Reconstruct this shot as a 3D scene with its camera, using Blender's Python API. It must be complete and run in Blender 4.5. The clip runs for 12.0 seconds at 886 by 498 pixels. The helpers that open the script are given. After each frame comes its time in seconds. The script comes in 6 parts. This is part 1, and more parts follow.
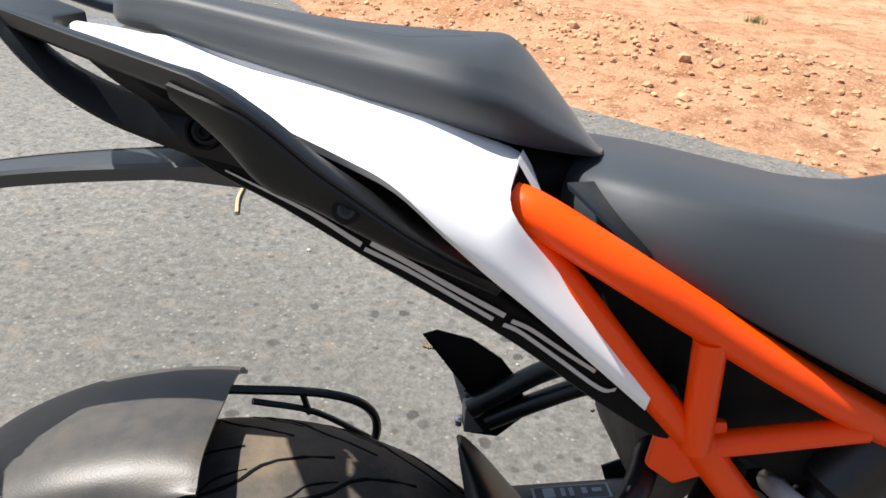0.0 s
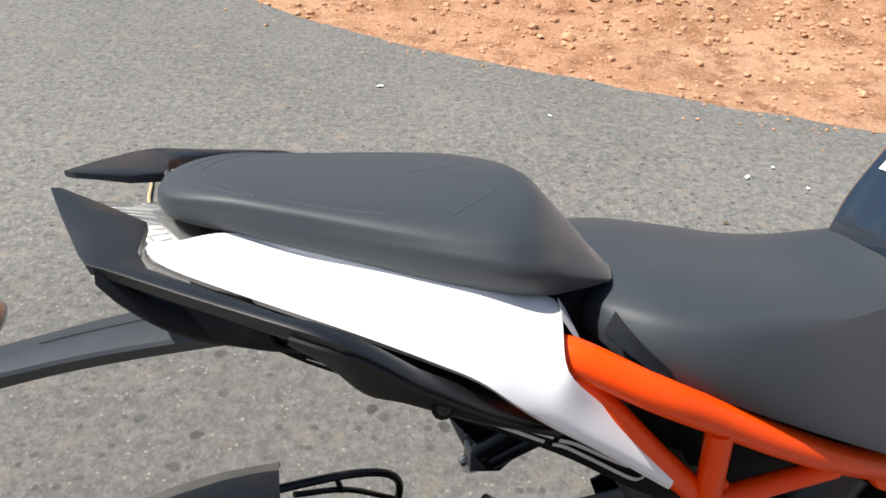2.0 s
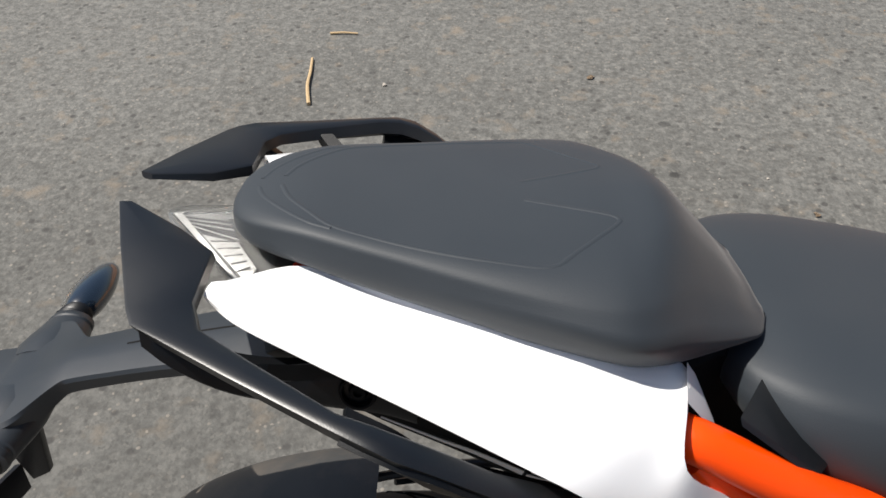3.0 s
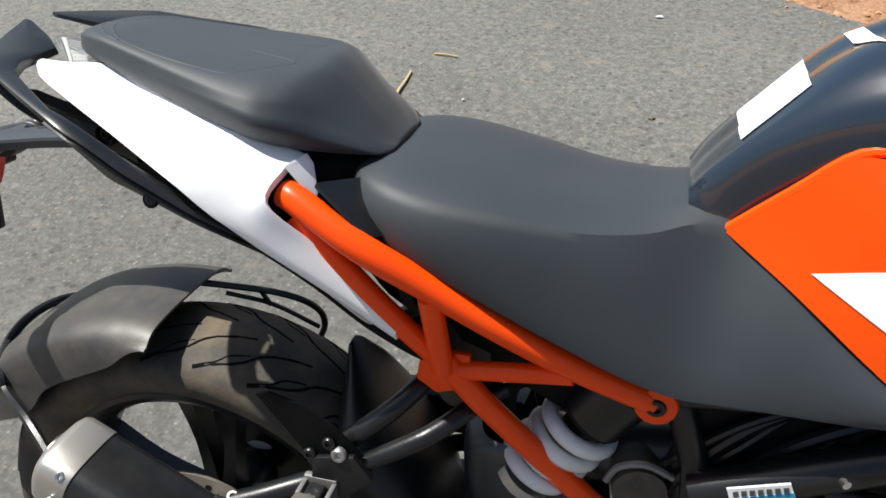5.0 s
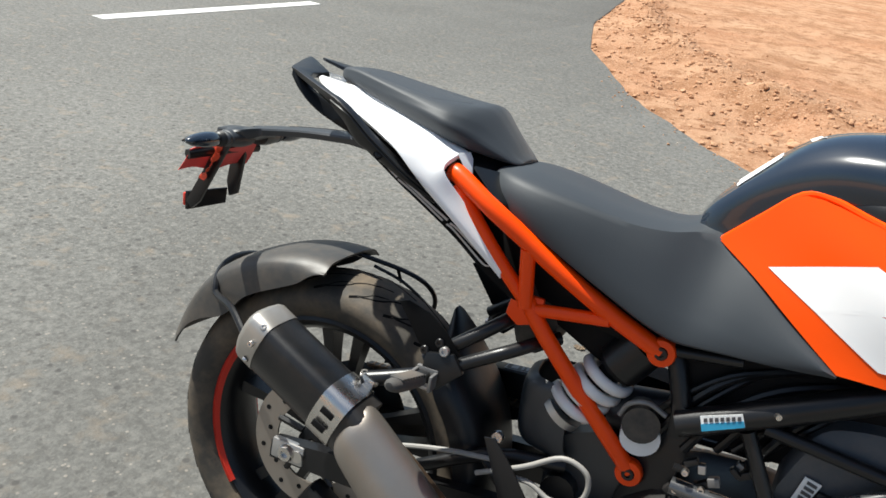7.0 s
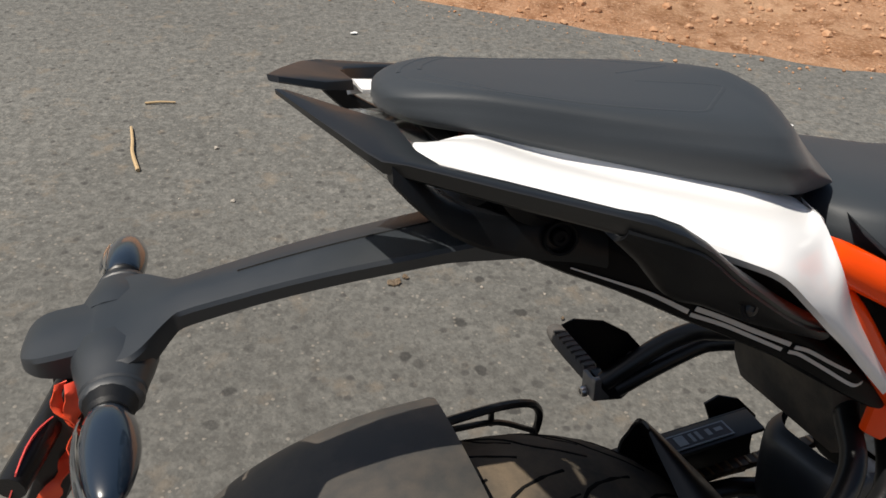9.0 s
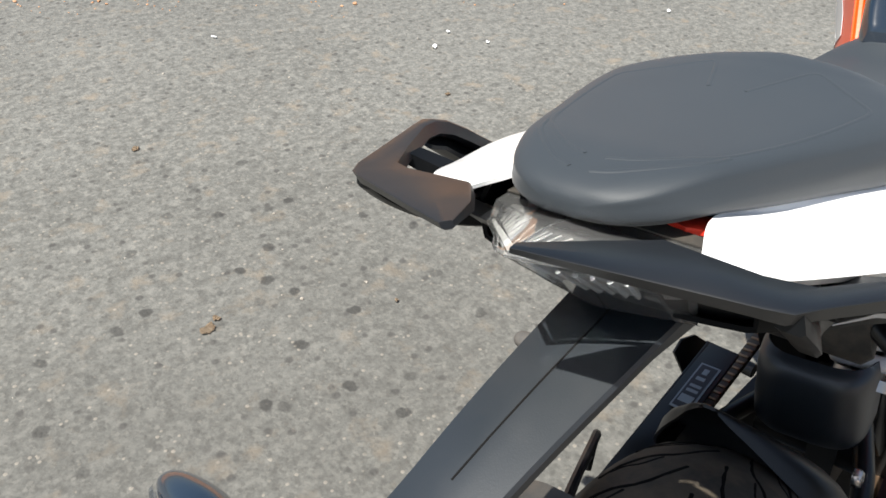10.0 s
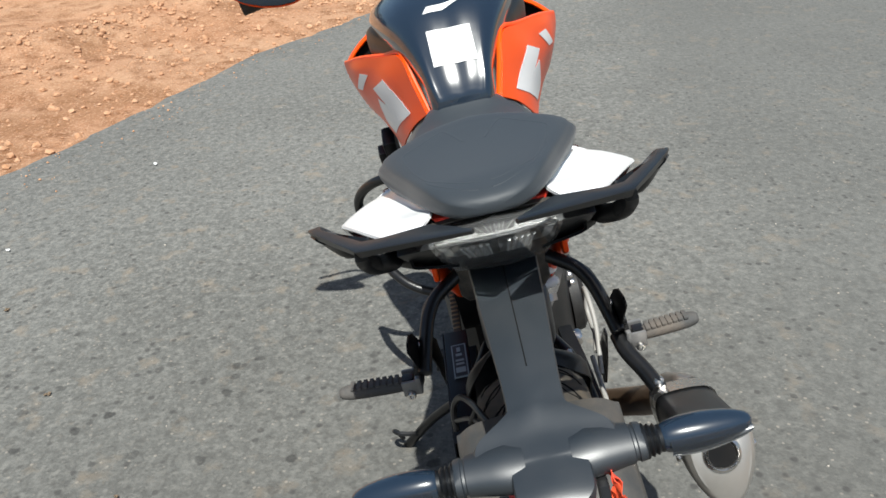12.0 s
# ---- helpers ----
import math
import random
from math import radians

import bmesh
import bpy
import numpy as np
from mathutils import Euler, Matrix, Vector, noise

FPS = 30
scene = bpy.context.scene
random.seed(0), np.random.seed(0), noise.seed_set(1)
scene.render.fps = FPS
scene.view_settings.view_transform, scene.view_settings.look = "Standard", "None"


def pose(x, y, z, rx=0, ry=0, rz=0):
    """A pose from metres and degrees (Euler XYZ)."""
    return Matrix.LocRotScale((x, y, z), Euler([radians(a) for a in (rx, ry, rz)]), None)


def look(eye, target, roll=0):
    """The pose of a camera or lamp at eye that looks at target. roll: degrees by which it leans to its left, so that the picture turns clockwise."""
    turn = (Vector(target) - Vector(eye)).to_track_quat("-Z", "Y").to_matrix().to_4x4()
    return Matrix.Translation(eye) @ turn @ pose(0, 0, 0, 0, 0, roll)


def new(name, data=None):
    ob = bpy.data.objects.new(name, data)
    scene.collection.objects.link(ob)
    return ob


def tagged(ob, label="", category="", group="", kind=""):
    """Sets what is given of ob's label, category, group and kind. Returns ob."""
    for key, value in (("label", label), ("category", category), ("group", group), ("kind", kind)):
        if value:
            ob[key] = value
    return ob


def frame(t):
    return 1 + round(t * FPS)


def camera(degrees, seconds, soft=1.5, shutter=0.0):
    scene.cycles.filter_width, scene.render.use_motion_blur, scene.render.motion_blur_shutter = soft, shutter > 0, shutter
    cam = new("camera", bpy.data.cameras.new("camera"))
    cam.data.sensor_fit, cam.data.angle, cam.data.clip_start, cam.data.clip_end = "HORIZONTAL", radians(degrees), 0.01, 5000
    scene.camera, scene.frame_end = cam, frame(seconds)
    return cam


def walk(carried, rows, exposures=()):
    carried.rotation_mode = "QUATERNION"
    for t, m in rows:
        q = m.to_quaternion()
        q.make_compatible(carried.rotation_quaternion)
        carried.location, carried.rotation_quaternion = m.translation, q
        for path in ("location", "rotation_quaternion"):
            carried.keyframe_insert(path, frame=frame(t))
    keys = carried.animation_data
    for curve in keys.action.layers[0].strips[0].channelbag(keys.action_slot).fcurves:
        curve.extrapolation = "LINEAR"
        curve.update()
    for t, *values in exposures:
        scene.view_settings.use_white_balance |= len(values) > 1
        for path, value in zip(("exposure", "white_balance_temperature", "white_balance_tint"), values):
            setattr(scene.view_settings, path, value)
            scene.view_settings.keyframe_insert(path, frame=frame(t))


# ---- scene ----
cam = camera(58.8, 12.0, soft=1.6)
# seconds, eye, yaw, pitch, roll
PATH = [
    (0, (0.262, 0.275, 1.020), 5.92, -27.47, 4.88),
    (0.5, (0.113, 0.280, 1.070), 1.26, -25.60, 3.06),
    (1, (0.066, 0.243, 1.105), 0.10, -25.85, 2.98),
    (1.5, (0.096, 0.237, 1.127), -1.64, -26.52, 3.72),
    (2, (0.150, 0.289, 1.170), -3.84, -32.34, 3.36),
    (2.5, (0.173, 0.386, 1.191), 5.53, -39.62, 0.55),
    (3, (0.182, 0.422, 1.205), 11.21, -42.35, -2.31),
    (3.5, (0.237, 0.419, 1.196), 11.17, -42.74, -2.12),
    (3.7, (0.269, 0.412, 1.196), 10.74, -42.76, -1.67),
    (5.3, (0.692, 0.175, 1.199), 29.18, -33.94, 0.63),
    (5.5, (0.732, 0.112, 1.190), 29.31, -30.96, 3.35),
    (6, (0.811, -0.071, 1.183), 29.94, -29.04, 5.21),
    (6.5, (0.829, -0.169, 1.202), 32.28, -26.33, 6.48),
    (6.7, (0.831, -0.194, 1.201), 32.56, -24.73, 7.19),
    (8.3, (0.246, 0.116, 1.144), 11.35, -30.37, 4.87),
    (8.5, (0.153, 0.164, 1.139), 3.44, -32.10, 4.62),
    (9, (-0.042, 0.318, 1.110), -9.83, -35.01, 4.55),
    (9.5, (-0.150, 0.459, 1.106), -25.01, -37.51, 3.32),
    (10, (-0.253, 0.559, 1.117), -38.67, -37.62, 2.54),
    (10.5, (-0.309, 0.670, 1.120), -51.52, -36.98, 1.78),
    (11, (-0.363, 0.795, 1.138), -63.90, -36.41, -0.47),
    (11.5, (-0.478, 0.820, 1.165), -78.72, -31.89, -1.69),
    (12, (-0.644, 0.715, 1.198), -81.13, -27.71, -2.52),
]


def held(eye, yaw, pitch, roll):
    a, b = radians(yaw), radians(pitch)
    way = Vector((-math.sin(a) * math.cos(b), math.cos(a) * math.cos(b), math.sin(b)))
    return look(eye, Vector(eye) + 2 * way, roll)


# seconds, stops, kelvin, tint
EXPOSURES = [(0.0, 1.24, 6600, 10), (0.5, 0.82, 6600, 10), (1.5, 0.86, 6600, 10), (2.0, 0.98, 6600, 10), (2.4, 0.68, 6600, 10), (3.7, 0.48, 6750, 10), (5.3, 0.85, 6500, 6), (6.5, 0.9, 6500, 5), (8.3, 0.8, 6600, 9),
             (8.6, 0.58, 6700, 10), (9.0, 0.28, 7000, 10), (9.5, -0.34, 7000, 10), (9.8, 0.9, 6800, 9), (10.1, 1.1, 6600, 7), (10.7, 0.4, 6650, 7), (11.0, -0.28, 6850, 8), (11.3, 0.65, 6600, 7), (11.6, 0.98, 6350, 5), (12.0, 0.74, 6350, 5)]
walk(cam, [(t, held(eye, yaw, pitch, roll)) for t, eye, yaw, pitch, roll in PATH], EXPOSURES)

# ---- world and sun ----
SUN_WAY = Vector((-0.438, -0.063, 0.897)).normalized()
world = bpy.data.worlds.new("world")
scene.world = world
world.use_nodes = True
_nodes = world.node_tree.nodes
_sky = _nodes.new("ShaderNodeTexSky")
_sky.sky_type = "NISHITA"
_sky.sun_disc = False
_sky.sun_elevation = math.asin(SUN_WAY.z)
_sky.sun_rotation = math.atan2(SUN_WAY.x, SUN_WAY.y)
_sky.air_density, _sky.dust_density = 1.0, 2.0
_nodes["Background"].inputs["Strength"].default_value = 0.062
world.node_tree.links.new(_sky.outputs["Color"], _nodes["Background"].inputs["Color"])
_lamp = bpy.data.lights.new("sun", "SUN")
_lamp.energy, _lamp.angle, _lamp.color = 4.5, radians(0.6), (1.0, 0.968, 0.92)
sun = new("sun", _lamp)
sun.matrix_world = look((0, 0, 0), -SUN_WAY)
sun.location = (0, 0, 20)

# ---- materials ----


def material(name, color, rough=0.5, metal=0.0, coat=0.0, spec=0.5, other=None, scale=40.0, mix=0.5, grain=0.0, grain_scale=600.0,
             grain_depth=0.0005, rough_var=0.1, dust=0.0, dust_color=(0.32, 0.24, 0.17)):
    """A surface with colour variation at a coarse scale, fine relief, uneven gloss and a little road dust."""
    m = bpy.data.materials.new(name)
    m.use_nodes = True
    t = m.node_tree
    n, l = t.nodes, t.links
    p = n["Principled BSDF"]
    co = n.new("ShaderNodeTexCoord")
    no = n.new("ShaderNodeTexNoise")
    no.inputs["Scale"].default_value, no.inputs["Detail"].default_value = scale, 6
    l.new(co.outputs["Object"], no.inputs["Vector"])
    mx = n.new("ShaderNodeMix")
    mx.data_type = "RGBA"
    mx.inputs["A"].default_value = (*color, 1)
    mx.inputs["B"].default_value = (*(other or [c * 0.8 for c in color]), 1)
    ramp = n.new("ShaderNodeMapRange")
    ramp.inputs["From Min"].default_value, ramp.inputs["From Max"].default_value = 0.35, 0.7
    ramp.inputs["To Max"].default_value = mix
    l.new(no.outputs["Fac"], ramp.inputs["Value"])
    l.new(ramp.outputs["Result"], mx.inputs["Factor"])
    out = mx.outputs["Result"]
    if dust:
        nd = n.new("ShaderNodeTexNoise")
        nd.inputs["Scale"].default_value, nd.inputs["Detail"].default_value, nd.inputs["Roughness"].default_value = 14.0, 8, 0.65
        l.new(co.outputs["Object"], nd.inputs["Vector"])
        rd = n.new("ShaderNodeMapRange")
        rd.inputs["From Min"].default_value, rd.inputs["From Max"].default_value, rd.inputs["To Max"].default_value = 0.42, 0.75, dust
        l.new(nd.outputs["Fac"], rd.inputs["Value"])
        md = n.new("ShaderNodeMix")
        md.data_type = "RGBA"
        md.inputs["B"].default_value = (*dust_color, 1)
        l.new(out, md.inputs["A"])
        l.new(rd.outputs["Result"], md.inputs["Factor"])
        out = md.outputs["Result"]
    l.new(out, p.inputs["Base Color"])
    rr = n.new("ShaderNodeMapRange")
    rr.inputs["To Min"].default_value, rr.inputs["To Max"].default_value = max(0.02, rough - rough_var), min(1.0, rough + rough_var)
    l.new(no.outputs["Fac"], rr.inputs["Value"])
    l.new(rr.outputs["Result"], p.inputs["Roughness"])
    p.inputs["Metallic"].default_value = metal
    p.inputs["Coat Weight"].default_value = coat
    p.inputs["Coat Roughness"].default_value = 0.06
    p.inputs["Specular IOR Level"].default_value = spec
    if grain:
        g = n.new("ShaderNodeTexNoise")
        g.inputs["Scale"].default_value, g.inputs["Detail"].default_value = grain_scale, 3
        l.new(co.outputs["Object"], g.inputs["Vector"])
        b = n.new("ShaderNodeBump")
        b.inputs["Strength"].default_value, b.inputs["Distance"].default_value = grain, grain_depth
        l.new(g.outputs["Fac"], b.inputs["Height"])
        l.new(b.outputs["Normal"], p.inputs["Normal"])
    return m


VINYL = material("seat_vinyl", (0.0215, 0.0275, 0.0340), 0.60, spec=0.5, other=(0.028, 0.0345, 0.0415), scale=9, grain=0.18, grain_scale=1100)
VINYL.node_tree.nodes["Principled BSDF"].inputs["Sheen Weight"].default_value = 0.08
VINYL.node_tree.nodes["Principled BSDF"].inputs["Sheen Roughness"].default_value = 0.45
MATT = material("matt_black_plastic", (0.0030, 0.0034, 0.0040), 0.5, spec=0.09, other=(0.006, 0.0065, 0.0072), scale=18, grain=0.12, grain_scale=1200, dust=0.006)
WHITE = material("white_panel_paint", (0.86, 0.865, 0.87), 0.3, coat=0.5, other=(0.82, 0.825, 0.83), scale=6, mix=0.3, rough_var=0.05)
ORANGE = material("orange_paint", (0.90, 0.076, 0.001), 0.30, coat=0.12, spec=0.25, other=(0.80, 0.072, 0.001), scale=7, rough_var=0.06, grain=0.08, grain_scale=300)
ORANGE_FRAME = material("orange_powder_coat", (0.93, 0.072, 0.001), 0.34, coat=0.1, spec=0.25, other=(0.82, 0.052, 0.001), scale=12, grain=0.25, grain_scale=500, dust=0.02)
NAVY = material("navy_tank_lacquer", (0.009, 0.017, 0.030), 0.24, coat=1.0, other=(0.013, 0.023, 0.038), scale=5, rough_var=0.05)
PLASTIC = material("black_grained_plastic", (0.0036, 0.0046, 0.0060), 0.40, spec=0.50, other=(0.0065, 0.007, 0.008), scale=18, grain=0.12, grain_scale=1200, dust=0.008)
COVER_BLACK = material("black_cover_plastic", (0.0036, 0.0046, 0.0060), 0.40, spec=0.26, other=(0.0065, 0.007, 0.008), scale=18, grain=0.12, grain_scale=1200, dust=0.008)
RAIL_BLACK = material("black_rail_plastic", (0.0036, 0.0046, 0.0060), 0.40, spec=0.75, other=(0.0065, 0.007, 0.008), scale=18, grain=0.12, grain_scale=1200, dust=0.008)
PLASTIC_GREY = material("dark_grey_satin_plastic", (0.0100, 0.0145, 0.0195), 0.46, spec=0.95, other=(0.0155, 0.020, 0.0255), scale=14, grain=0.12, grain_scale=1000, dust=0.015)
COVER_GREY = material("blue_grey_cover_plastic", (0.060, 0.068, 0.078), 0.5, other=(0.045, 0.05, 0.056), scale=20, grain=0.2, grain_scale=500, dust=0.2)
HUGGER = material("weathered_grey_plastic", (0.038, 0.038, 0.037), 0.46, other=(0.055, 0.054, 0.051), scale=11, grain=0.3, grain_scale=700, dust=0.22)
STEEL_BLACK = material("black_coated_steel", (0.006, 0.0065, 0.0075), 0.33, spec=0.45, other=(0.011, 0.011, 0.012), scale=30, grain=0.3, grain_scale=700, dust=0.012)
# paler, glossier copy of the frame black; carries the lower tube's sun glint
GLOSS_BLACK = material("gloss_frame_glint", (0.030, 0.031, 0.033), 0.22, spec=0.9, coat=0.8, other=(0.05, 0.05, 0.05), scale=40)
RUBBER = material("tyre_rubber", (0.040, 0.035, 0.029), 0.75, other=(0.066, 0.055, 0.041), scale=25, grain=0.6, grain_scale=350, dust=0.9, dust_color=(0.17, 0.125, 0.08))
RUBBER_PEG = material("dusty_peg_rubber", (0.050, 0.050, 0.050), 0.8, other=(0.075, 0.073, 0.070), scale=60, grain=0.6, grain_scale=500, dust=0.3)
GROOVE = material("tread_groove_rubber", (0.006, 0.006, 0.006), 0.95, spec=0.1)
ALLOY = material("cast_alloy", (0.55, 0.55, 0.55), 0.38, metal=0.9, other=(0.42, 0.41, 0.40), scale=25, grain=0.3, grain_scale=300, dust=0.15)
STEEL = material("brushed_steel", (0.72, 0.70, 0.67), 0.28, metal=1.0, other=(0.50, 0.48, 0.45), scale=40, grain=0.15, grain_scale=800, dust=0.1)
SHIELD = material("bead_blasted_steel", (0.37, 0.335, 0.30), 0.42, metal=0.85, other=(0.29, 0.25, 0.21), scale=16, grain=0.25, grain_scale=600, dust=0.2)
ENGINE = material("dark_cast_engine", (0.012, 0.012, 0.013), 0.5, metal=0.2, other=(0.028, 0.027, 0.025), scale=45, grain=0.4, grain_scale=300, dust=0.04)
MUFFLER = material("black_muffler_sleeve", (0.0065, 0.0072, 0.0085), 0.36, other=(0.018, 0.018, 0.019), scale=20, grain=0.25, grain_scale=900, dust=0.06)
PIPE = material("heat_tinted_pipe", (0.33, 0.22, 0.14), 0.4, metal=0.9, other=(0.2, 0.13, 0.09), scale=22)
CLEVIS = material("dull_cast_steel", (0.22, 0.22, 0.22), 0.45, metal=0.5, other=(0.13, 0.13, 0.13), scale=60, grain=0.4, grain_scale=400, dust=0.2)
SPRING = material("white_spring_enamel", (0.74, 0.74, 0.73), 0.35, coat=0.3, dust=0.15, scale=20)
CAP = material("satin_steel_cap", (0.50, 0.475, 0.44), 0.40, metal=0.8, other=(0.38, 0.355, 0.32), scale=30, grain=0.15, grain_scale=600, dust=0.1)
RED = material("red_reflector_tape", (0.90, 0.055, 0.030), 0.35, other=(0.82, 0.06, 0.035), scale=60, grain=0.3, grain_scale=700)
RIBBON = material("orange_red_ribbon", (0.85, 0.10, 0.03), 0.6, other=(0.8, 0.05, 0.05), scale=50)
STICKER = material("white_paper_sticker", (0.78, 0.78, 0.77), 0.5, scale=60, mix=0.2)
CYAN = material("cyan_label_print", (0.03, 0.30, 0.50), 0.4, scale=60)
INK = material("dark_label_print", (0.05, 0.05, 0.055), 0.5)
LABEL_GREY = material("grey_warning_label", (0.30, 0.34, 0.37), 0.45, other=(0.24, 0.28, 0.31), scale=60)
STRIPE = material("pale_grey_decal", (0.52, 0.51, 0.49), 0.4, scale=50, mix=0.3)
DARK = material("matt_black_recess", (0.004, 0.004, 0.0045), 0.7, spec=0.2, dust=0.02, scale=30)
CHAIN = material("oily_chain_steel", (0.10, 0.085, 0.07), 0.45, metal=0.7, other=(0.2, 0.13, 0.07), scale=90, dust=0.3)
ROLLER = material("brassy_chain_roller", (0.42, 0.27, 0.15), 0.35, metal=0.7, other=(0.30, 0.16, 0.08), scale=60)
HOSE = material("pale_grey_hose", (0.27, 0.265, 0.25), 0.5, scale=40, dust=0.2)
TWIG = material("dry_grass_stem", (0.50, 0.36, 0.20), 0.8, other=(0.35, 0.24, 0.13), scale=90)
BOWL = material("silver_lamp_bowl", (0.13, 0.13, 0.128), 0.34, metal=0.5, other=(0.085, 0.085, 0.082), scale=60, dust=0.08)
RIB = material("pale_lamp_rib", (0.66, 0.67, 0.68), 0.22, coat=0.4, other=(0.50, 0.51, 0.52), scale=140, mix=0.8)
CUP = material("pale_lamp_cup", (0.32, 0.318, 0.308), 0.35, coat=0.3, other=(0.24, 0.237, 0.226), scale=120, mix=0.8)
TRAY = material("dusty_under_tail_plastic", (0.030, 0.028, 0.026), 0.65, other=(0.055, 0.048, 0.040), scale=20, grain=0.4, grain_scale=500, dust=0.75, dust_color=(0.16, 0.13, 0.095))


def clear_plastic(name, tint):
    m = bpy.data.materials.new(name)
    m.use_nodes = True
    p = m.node_tree.nodes["Principled BSDF"]
    p.inputs["Base Color"].default_value = (*tint, 1)
    p.inputs["Roughness"].default_value = 0.03
    p.inputs["Transmission Weight"].default_value = 0.97
    p.inputs["IOR"].default_value = 1.12
    p.inputs["Coat Weight"].default_value = 0.6
    p.inputs["Coat Roughness"].default_value = 0.05
    return m


LENS = clear_plastic("clear_lamp_lens", (0.86, 0.87, 0.87))
SMOKED = clear_plastic("smoked_indicator_lens", (0.30, 0.34, 0.40))


def road_material():
    m = bpy.data.materials.new("worn_asphalt")
    m.use_nodes = True
    t = m.node_tree
    n, l = t.nodes, t.links
    p = n["Principled BSDF"]
    co = n.new("ShaderNodeTexCoord")

    def tex(kind, scale, detail=4, rough=0.6):
        x = n.new(kind)
        x.inputs["Scale"].default_value = scale
        if kind == "ShaderNodeTexNoise":
            x.inputs["Detail"].default_value, x.inputs["Roughness"].default_value = detail, rough
        l.new(co.outputs["Object"], x.inputs["Vector"])
        return x

    def rng(src, a, b, lo, hi):
        x = n.new("ShaderNodeMapRange")
        for key, v in zip(("From Min", "From Max", "To Min", "To Max"), (a, b, lo, hi)):
            x.inputs[key].default_value = v
        l.new(src, x.inputs["Value"])
        return x.outputs["Result"]

    def blend(a, b, fac):
        x = n.new("ShaderNodeMix")
        x.data_type = "RGBA"
        for key, v in (("A", a), ("B", b)):
            if isinstance(v, tuple):
                x.inputs[key].default_value = (*v, 1)
            else:
                l.new(v, x.inputs[key])
        l.new(fac, x.inputs["Factor"])
        return x.outputs["Result"]

    large = tex("ShaderNodeTexNoise", 0.9, 5)
    fine = tex("ShaderNodeTexNoise", 75, 5, 0.65)
    mid = tex("ShaderNodeTexNoise", 22, 6, 0.7)
    stones = tex("ShaderNodeTexVoronoi", 95)
    stones2 = tex("ShaderNodeTexVoronoi", 38)
    spots = tex("ShaderNodeTexVoronoi", 11)
    spots.voronoi_dimensions = "2D"
    warp = tex("ShaderNodeTexNoise", 26, 3)
    bent = n.new("ShaderNodeMix")
    bent.data_type = "VECTOR"
    bent.inputs["Factor"].default_value = 0.03
    l.new(co.outputs["Object"], bent.inputs[4])
    l.new(warp.outputs["Color"], bent.inputs[5])
    l.new(bent.outputs[1], spots.inputs["Vector"])
    crumbs = tex("ShaderNodeTexVoronoi", 120)
    spotmask = tex("ShaderNodeTexNoise", 1.6, 3)
    col = blend((0.107, 0.106, 0.098), (0.149, 0.148, 0.138), rng(large.outputs["Fac"], 0.3, 0.7, 0, 1))
    sepc = n.new("ShaderNodeSeparateColor")
    l.new(crumbs.outputs["Color"], sepc.inputs["Color"])
    col = blend(col, (0.058, 0.055, 0.051), rng(fine.outputs["Fac"], 0.5, 0.70, 0, 0.6))
    col = blend(col, (0.240, 0.234, 0.213), rng(fine.outputs["Fac"], 0.48, 0.30, 0, 0.45))
    col = blend(col, (0.068, 0.066, 0.061), rng(sepc.outputs["Red"], 0.62, 0.95, 0, 0.4))
    col = blend(col, (0.232, 0.222, 0.200), rng(sepc.outputs["Green"], 0.75, 0.98, 0, 0.4))
    col = blend(col, (0.080, 0.078, 0.072), rng(mid.outputs["Fac"], 0.52, 0.75, 0, 0.6))
    blot = tex("ShaderNodeTexNoise", 11, 4, 0.6)
    worn = tex("ShaderNodeTexNoise", 34, 3, 0.55)
    col = blend(col, (0.205, 0.200, 0.184), rng(worn.outputs["Fac"], 0.54, 0.68, 0, 0.55))
    col = blend(col, (0.066, 0.064, 0.059), rng(worn.outputs["Fac"], 0.46, 0.33, 0, 0.55))
    col = blend(col, (0.230, 0.188, 0.142), rng(blot.outputs["Fac"], 0.57, 0.72, 0, 0.6))
    # a darker patch round the motorcycle, with an uneven border
    far = n.new("ShaderNodeVectorMath")
    far.operation = "DISTANCE"
    l.new(co.outputs["Object"], far.inputs[0])
    far.inputs[1].default_value = (-0.1, 0.9, 0.0)
    edge = n.new("ShaderNodeMath")
    edge.operation = "MULTIPLY_ADD"
    l.new(large.outputs["Fac"], edge.inputs[0])
    edge.inputs[1].default_value = 1.2
    l.new(far.outputs["Value"], edge.inputs[2])
    col = blend(col, (0.058, 0.056, 0.051), rng(edge.outputs["Value"], 2.3, 1.3, 0, 0.42))
    # darker towards low y, past an uneven border near y = 0.2
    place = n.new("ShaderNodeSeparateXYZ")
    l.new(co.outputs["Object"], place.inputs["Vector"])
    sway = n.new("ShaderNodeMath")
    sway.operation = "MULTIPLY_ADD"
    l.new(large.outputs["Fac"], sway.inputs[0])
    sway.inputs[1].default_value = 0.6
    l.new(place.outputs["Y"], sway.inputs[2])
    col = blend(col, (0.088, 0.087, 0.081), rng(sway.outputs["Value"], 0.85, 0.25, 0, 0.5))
    # pale stone chips
    sep = n.new("ShaderNodeSeparateColor")
    l.new(stones.outputs["Color"], sep.inputs["Color"])
    chip = n.new("ShaderNodeMath")
    chip.operation = "MULTIPLY"
    l.new(rng(stones.outputs["Distance"], 0.42, 0.30, 0, 1), chip.inputs[0])
    l.new(rng(sep.outputs["Red"], 0.92, 0.97, 0, 0.38), chip.inputs[1])
    col = blend(col, (0.336, 0.296, 0.248), chip.outputs["Value"])
    sep2 = n.new("ShaderNodeSeparateColor")
    l.new(stones2.outputs["Color"], sep2.inputs["Color"])
    chip2 = n.new("ShaderNodeMath")
